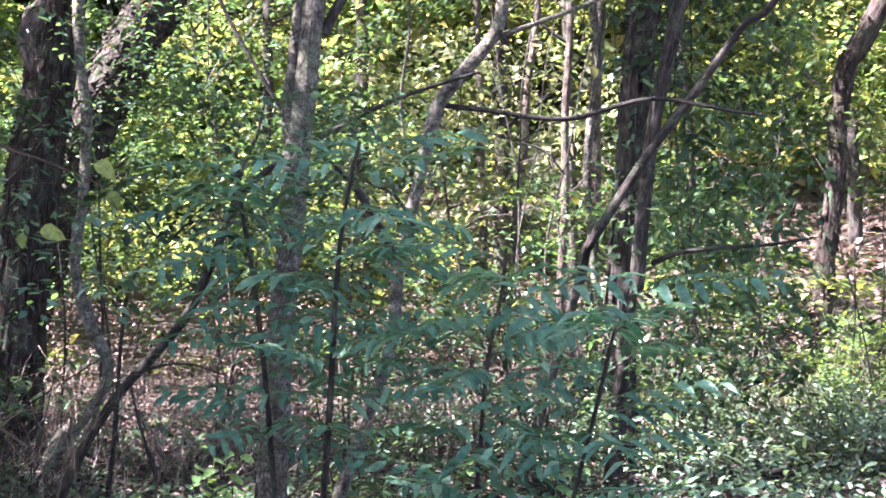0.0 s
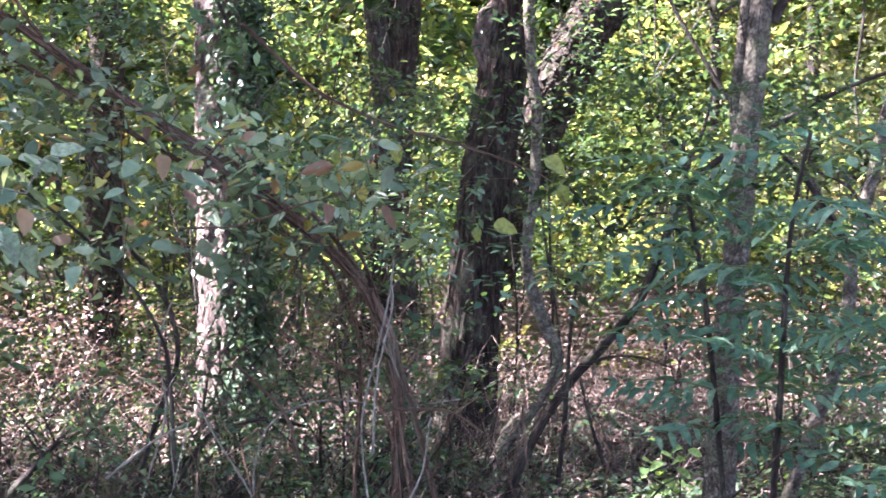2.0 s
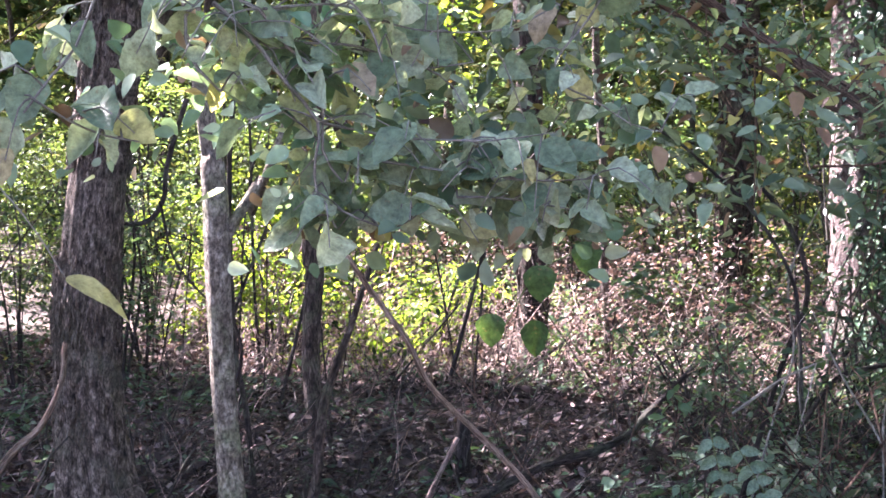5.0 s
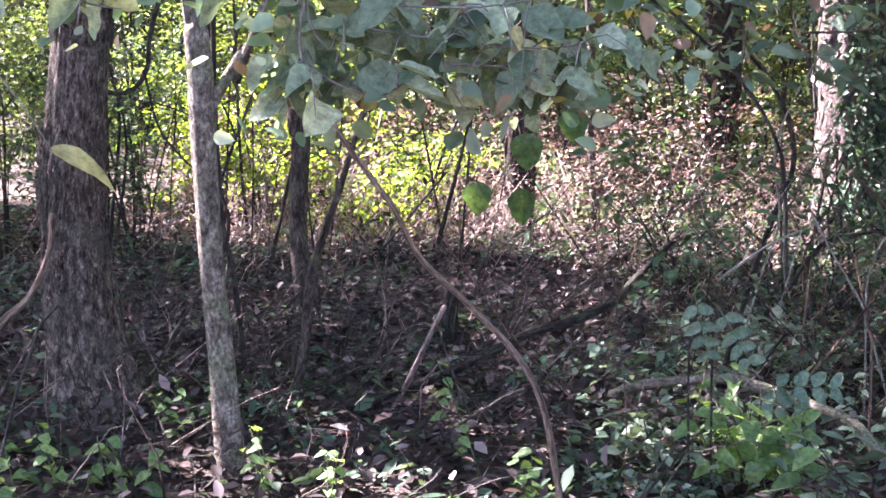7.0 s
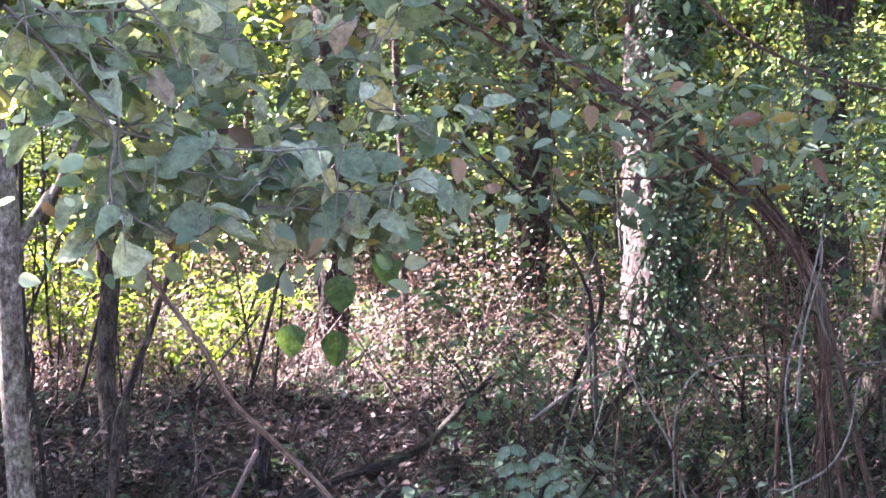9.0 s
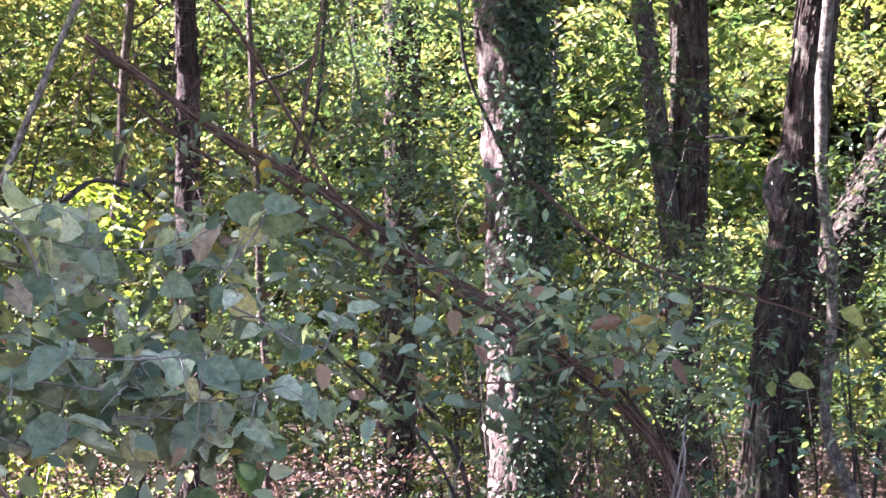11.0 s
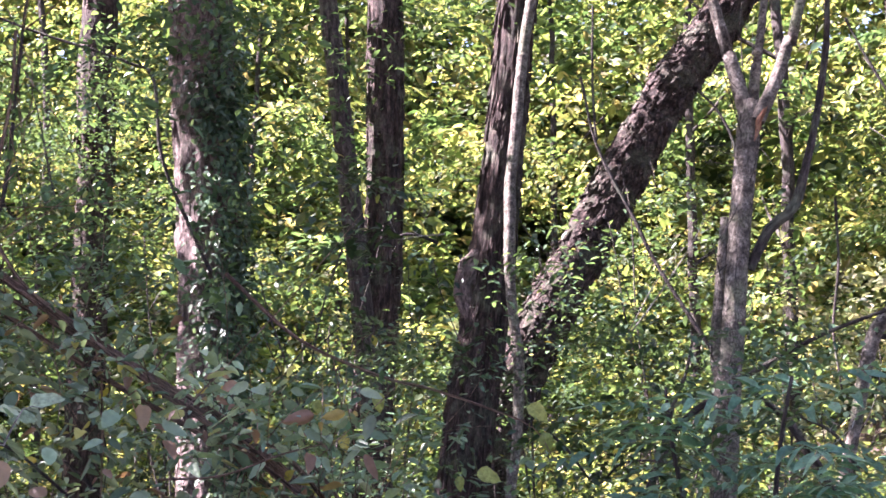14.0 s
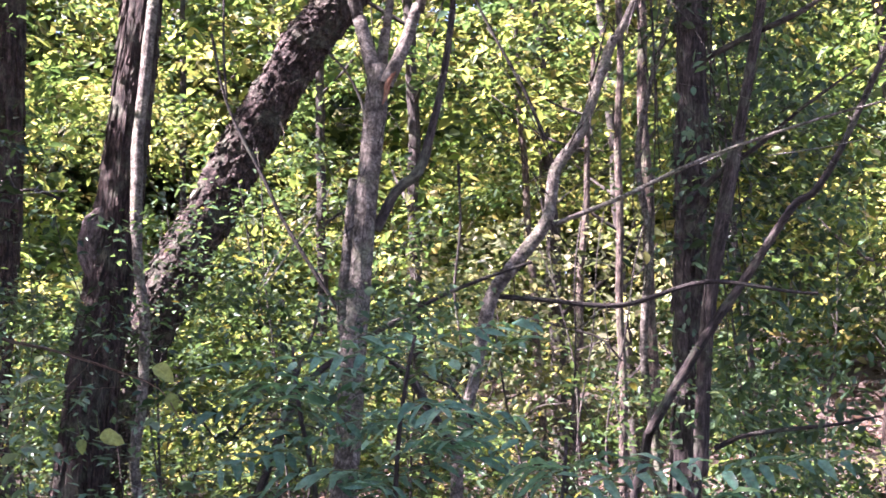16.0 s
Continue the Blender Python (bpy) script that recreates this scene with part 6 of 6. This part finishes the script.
for stem_path, count, zlo in (
    ([(-2.21, 5.58, -0.12, .016), (-2.15, 5.60, 0.84, .014), (-2.13, 5.61, 1.21, .012), (-2.10, 5.62, 1.55, .010), (-2.06, 5.64, 1.83, .009), (-2.02, 5.65, 2.01, .008)], 30, 0.45),
    ([(-1.58, 5.58, -0.12, .011), (-1.51, 5.60, 0.81, .010), (-1.48, 5.61, 1.13, .009), (-1.42, 5.62, 1.39, .008), (-1.40, 5.63, 1.57, .007)], 26, 0.35),
    ([(-2.41, 5.82, -0.12, .014), (-2.50, 5.78, 0.96, .012), (-2.54, 5.76, 1.44, .011), (-2.59, 5.75, 1.77, .010), (-2.61, 5.74, 2.01, .007)], 30, 0.4),
    ([(-1.30, 5.46, -0.12, .010), (-1.02, 5.51, 1.01, .009), (-0.95, 5.52, 1.27, .008), (-0.89, 5.53, 1.44, .006)], 22, 0.3),
):
    t = thing("pinnate_sapling", "young tree with level fronds of paired leaflets", "sapling", "saplings with paired leaflets")
    part("trunk", stem("trunk", stem_path, BARK_DARK, 8, 0.06, 0.05, 0.006), t)
    p = spline(stem_path, 0.05)
    for k in range(count):
        q = p[int(len(p) * (zlo + (0.98 - zlo) * k / count))]
        a = k * 2.4 + rng.normal(0, 0.3)
        frond(t, q[:3], (math.cos(a), math.sin(a) * 0.8, rng.uniform(-0.1, 0.3)), rng.uniform(0.34, 0.46) + 0.12 * k / count, int(rng.integers(5, 8)), (0.12 + rng.normal(0, 0.2), -0.28 + rng.normal(0, 0.2), 1.0))

# ---- small things ----
rng = np.random.default_rng(19)
vine = thing("hanging_vine", "thin vine with a few round fresh-green leaves", "vine")
part("stem", stem("stem", [(-3.71, 3.04, 1.75, .004), (-3.76, 2.99, 1.50, .004), (-3.82, 2.91, 1.34, .003), (-3.90, 2.80, 1.26, .003), (-3.95, 2.73, 1.11, .003), (-3.98, 2.68, 1.01, .002)], GREEN_STALK, 5, 0.05, 0.05), vine)
for where, size in (((-3.80, 2.93, 1.36), 0.1), ((-3.89, 2.81, 1.28), 0.11), ((-3.98, 2.68, 1.12), 0.1), ((-3.90, 2.80, 1.10), 0.11)):
    set_leaf(vine, VINE_LEAVES, where, (0.1, -0.1, -1), (0.7, -0.6, 0.35), size)


def seedling(where, n, size, height, leaves=HEARTS, label="fresh green seedling with oval leaves"):
    z0 = ground_z(where[0], where[1])
    t = thing("seedling", label, "seedling", "seedlings on the forest floor", at=(where[0], where[1], z0))
    for k in range(max(2, n // 6)):
        a = rng.uniform(0, 6.28)
        top = Vector((math.cos(a) * height * 0.45, math.sin(a) * height * 0.45, height * rng.uniform(0.7, 1)))
        part("stem", stem("stem", [(0, 0, -0.03, 0.003), (*(top * 0.5), 0.0025), (*top, 0.0015)], GREEN_STALK, 5, 0.08), t)
        for j in range(6):
            u = 0.35 + 0.65 * j / 5
            b = a + j * 2.2
            set_leaf(t, leaves, top * u, (math.cos(b), math.sin(b), -0.15), (0.35, -0.35, 1), size * rng.uniform(0.7, 1.1))


seedling((-4.66, 1.53, 0.12), 18, 0.07, 0.3)
seedling((-4.61, 1.34, 0.14), 14, 0.07, 0.3)
seedling((-4.59, 1.71, 0.09), 10, 0.07, 0.22)
seedling((-4.48, 2.21, 0.04), 22, 0.05, 0.3)
seedling((-4.41, 2.35, 0.04), 16, 0.05, 0.25)
seedling((-3.66, 3.56, 0.05), 24, 0.1, 0.4)
seedling((-3.49, 3.58, 0.05), 18, 0.1, 0.36)
seedling((-3.72, 3.35, 0.07), 24, 0.055, 0.2, PALE_LEAVES, "low grey-green seedling with small oval leaves")
seedling((-4.37, 2.99, 0.08), 6, 0.06, 0.45)
seedling((-4.03, 2.95, 0.04), 6, 0.06, 0.3)
seedling((-5.24, 2.24, 0.08), 8, 0.05, 0.25)
seedling((-5.27, 2.18, 0.03), 12, 0.05, 0.22)
seedling((-3.41, 3.79, 0.08), 20, 0.06, 0.12, PALE_LEAVES, "low grey-green seedling with small oval leaves")
seedling((-3.87, 3.62, 0.01), 24, 0.06, 0.16, PALE_LEAVES, "low grey-green seedling with small oval leaves")
seedling((-3.77, 4.01, 0.02), 24, 0.07, 0.14, PALE_LEAVES, "low grey-green seedling with small oval leaves")
seedling((-3.72, 4.32, 0.05), 30, 0.07, 0.3, PALE_LEAVES, "low grey-green seedling with small oval leaves")
seedling((-4.02, 3.30, -0.00), 18, 0.06, 0.15, PALE_LEAVES, "low grey-green seedling with small oval leaves")
seedling((-4.22, 3.68, 0.02), 18, 0.07, 0.2, PALE_LEAVES, "low grey-green seedling with small oval leaves")
seedling((-3.67, 3.68, 0.01), 24, 0.09, 0.46)
seedling((-3.85, 3.34, -0.01), 24, 0.06, 0.15, PALE_LEAVES, "low grey-green seedling with small oval leaves")
seedling((-3.28, 4.17, 0.05), 30, 0.07, 0.30, PALE_LEAVES, "low grey-green seedling with small oval leaves")
seedling((-3.76, 4.55, 0.05), 30, 0.07, 0.34, PALE_LEAVES, "low grey-green seedling with small oval leaves")
seedling((-3.45, 4.54, 0.05), 30, 0.07, 0.34, PALE_LEAVES, "low grey-green seedling with small oval leaves")
seedling((-3.03, 4.10, 0.05), 30, 0.07, 0.26, PALE_LEAVES, "low grey-green seedling with small oval leaves")
seedling((-4.07, 4.55, 0.05), 24, 0.06, 0.30, PALE_LEAVES, "low grey-green seedling with small oval leaves")
seedling((-4.00, 5.12, 0.05), 24, 0.07, 0.35, PALE_LEAVES, "low grey-green seedling with small oval leaves")
seedling((-3.09, 3.61, 0.05), 24, 0.06, 0.16, PALE_LEAVES, "low grey-green seedling with small oval leaves")
seedling((-3.24, 4.56, 0.05), 30, 0.07, 0.30, PALE_LEAVES, "low grey-green seedling with small oval leaves")
seedling((-1.69, 7.82, 0.28), 14, 0.09, 0.4)
seedling((-3.68, 7.77, 0.28), 24, 0.09, 0.5)
seedling((-2.46, 8.24, 0.22), 20, 0.08, 0.4)

rng = np.random.default_rng(20)
# low sprigs with paired leaflets beside the fallen branch
for where, way, length in (
    ((-3.69, 3.37, 0.74), (0.25, 0.1, -1.0), 0.3), ((-3.64, 3.43, 0.70), (0.5, 0.3, -0.9), 0.3), ((-3.67, 3.69, 0.38), (0.9, 0.75, 0.1), 0.34), ((-3.69, 3.66, 0.35), (0.7, 0.6, -0.3), 0.3),
):
    t = thing("low_sprig", "low sprig of paired grey-green leaflets", "sapling", "low sprigs on the forest floor")
    w = Vector(where)
    part("stem", stem("stem", [(w.x - 0.05, w.y + 0.05, -0.05, 0.005), (w.x - 0.03, w.y + 0.02, w.z * 0.5, 0.004), (w.x, w.y, w.z, 0.003)], BARK_DARK, 6, 0.06, 0.05, 0.01), t)
    frond(t, w, way, length * 0.72, 4, (0.6, -0.7, 0.5), WIDE_LEAFLETS, 1.05)

# a twig with a few yellowing leaves in front of the shaggy trunk
rng = np.random.default_rng(22)
YELLOWING = leaf_variants("leaf", RICH, leaf_material("yellowing_leaf", [(0.0, (0.11, 0.16, 0.06)), (0.5, (0.22, 0.25, 0.08)), (1.0, (0.36, 0.32, 0.1))], 0.4, 0.5, single=True), 3)
t = thing("leafy_twig", "thin drooping twig with a few yellowing leaves", "branch")
part("stem", stem("stem", [(-3.98, 4.49, 2.47, .009), (-3.75, 4.68, 2.20, .008), (-3.49, 4.88, 2.05, .007), (-3.30, 5.01, 1.99, .006), (-3.11, 5.13, 1.91, .005), (-2.96, 5.22, 1.83, .003), (-2.89, 5.26, 1.69, .002)], BARK_BROWN, 6, 0.05, 0.06, 0.006), t)
for where, way, size in (((-3.22, 5.06, 1.64), (0.1, -0.1, -1), 0.075), ((-3.16, 5.10, 1.65), (0.9, 0.3, -0.25), 0.12), ((-2.98, 5.21, 1.92), (0.8, 0.2, -0.7), 0.13), ((-2.93, 5.24, 1.81), (0.3, 0.1, -1), 0.1), ((-3.49, 4.88, 1.98), (0.1, -0.1, -1), 0.1), ((-3.70, 4.73, 1.95), (0.5, 0.0, -0.8), 0.09), ((-3.61, 4.80, 1.81), (0.3, -0.2, -1), 0.09)):
    where = Vector(where)
    part("stalk", stem("stalk", [(*(where + Vector((-0.02, 0, 0.09))), 0.0016), (*(where + Vector((-0.01, 0, 0.04))), 0.0014), (*where, 0.0012)], GREEN_STALK, 5, 0.03), t)
    set_leaf(t, YELLOWING, where, way, (0.4, -0.8, 0.5), size * 0.75)
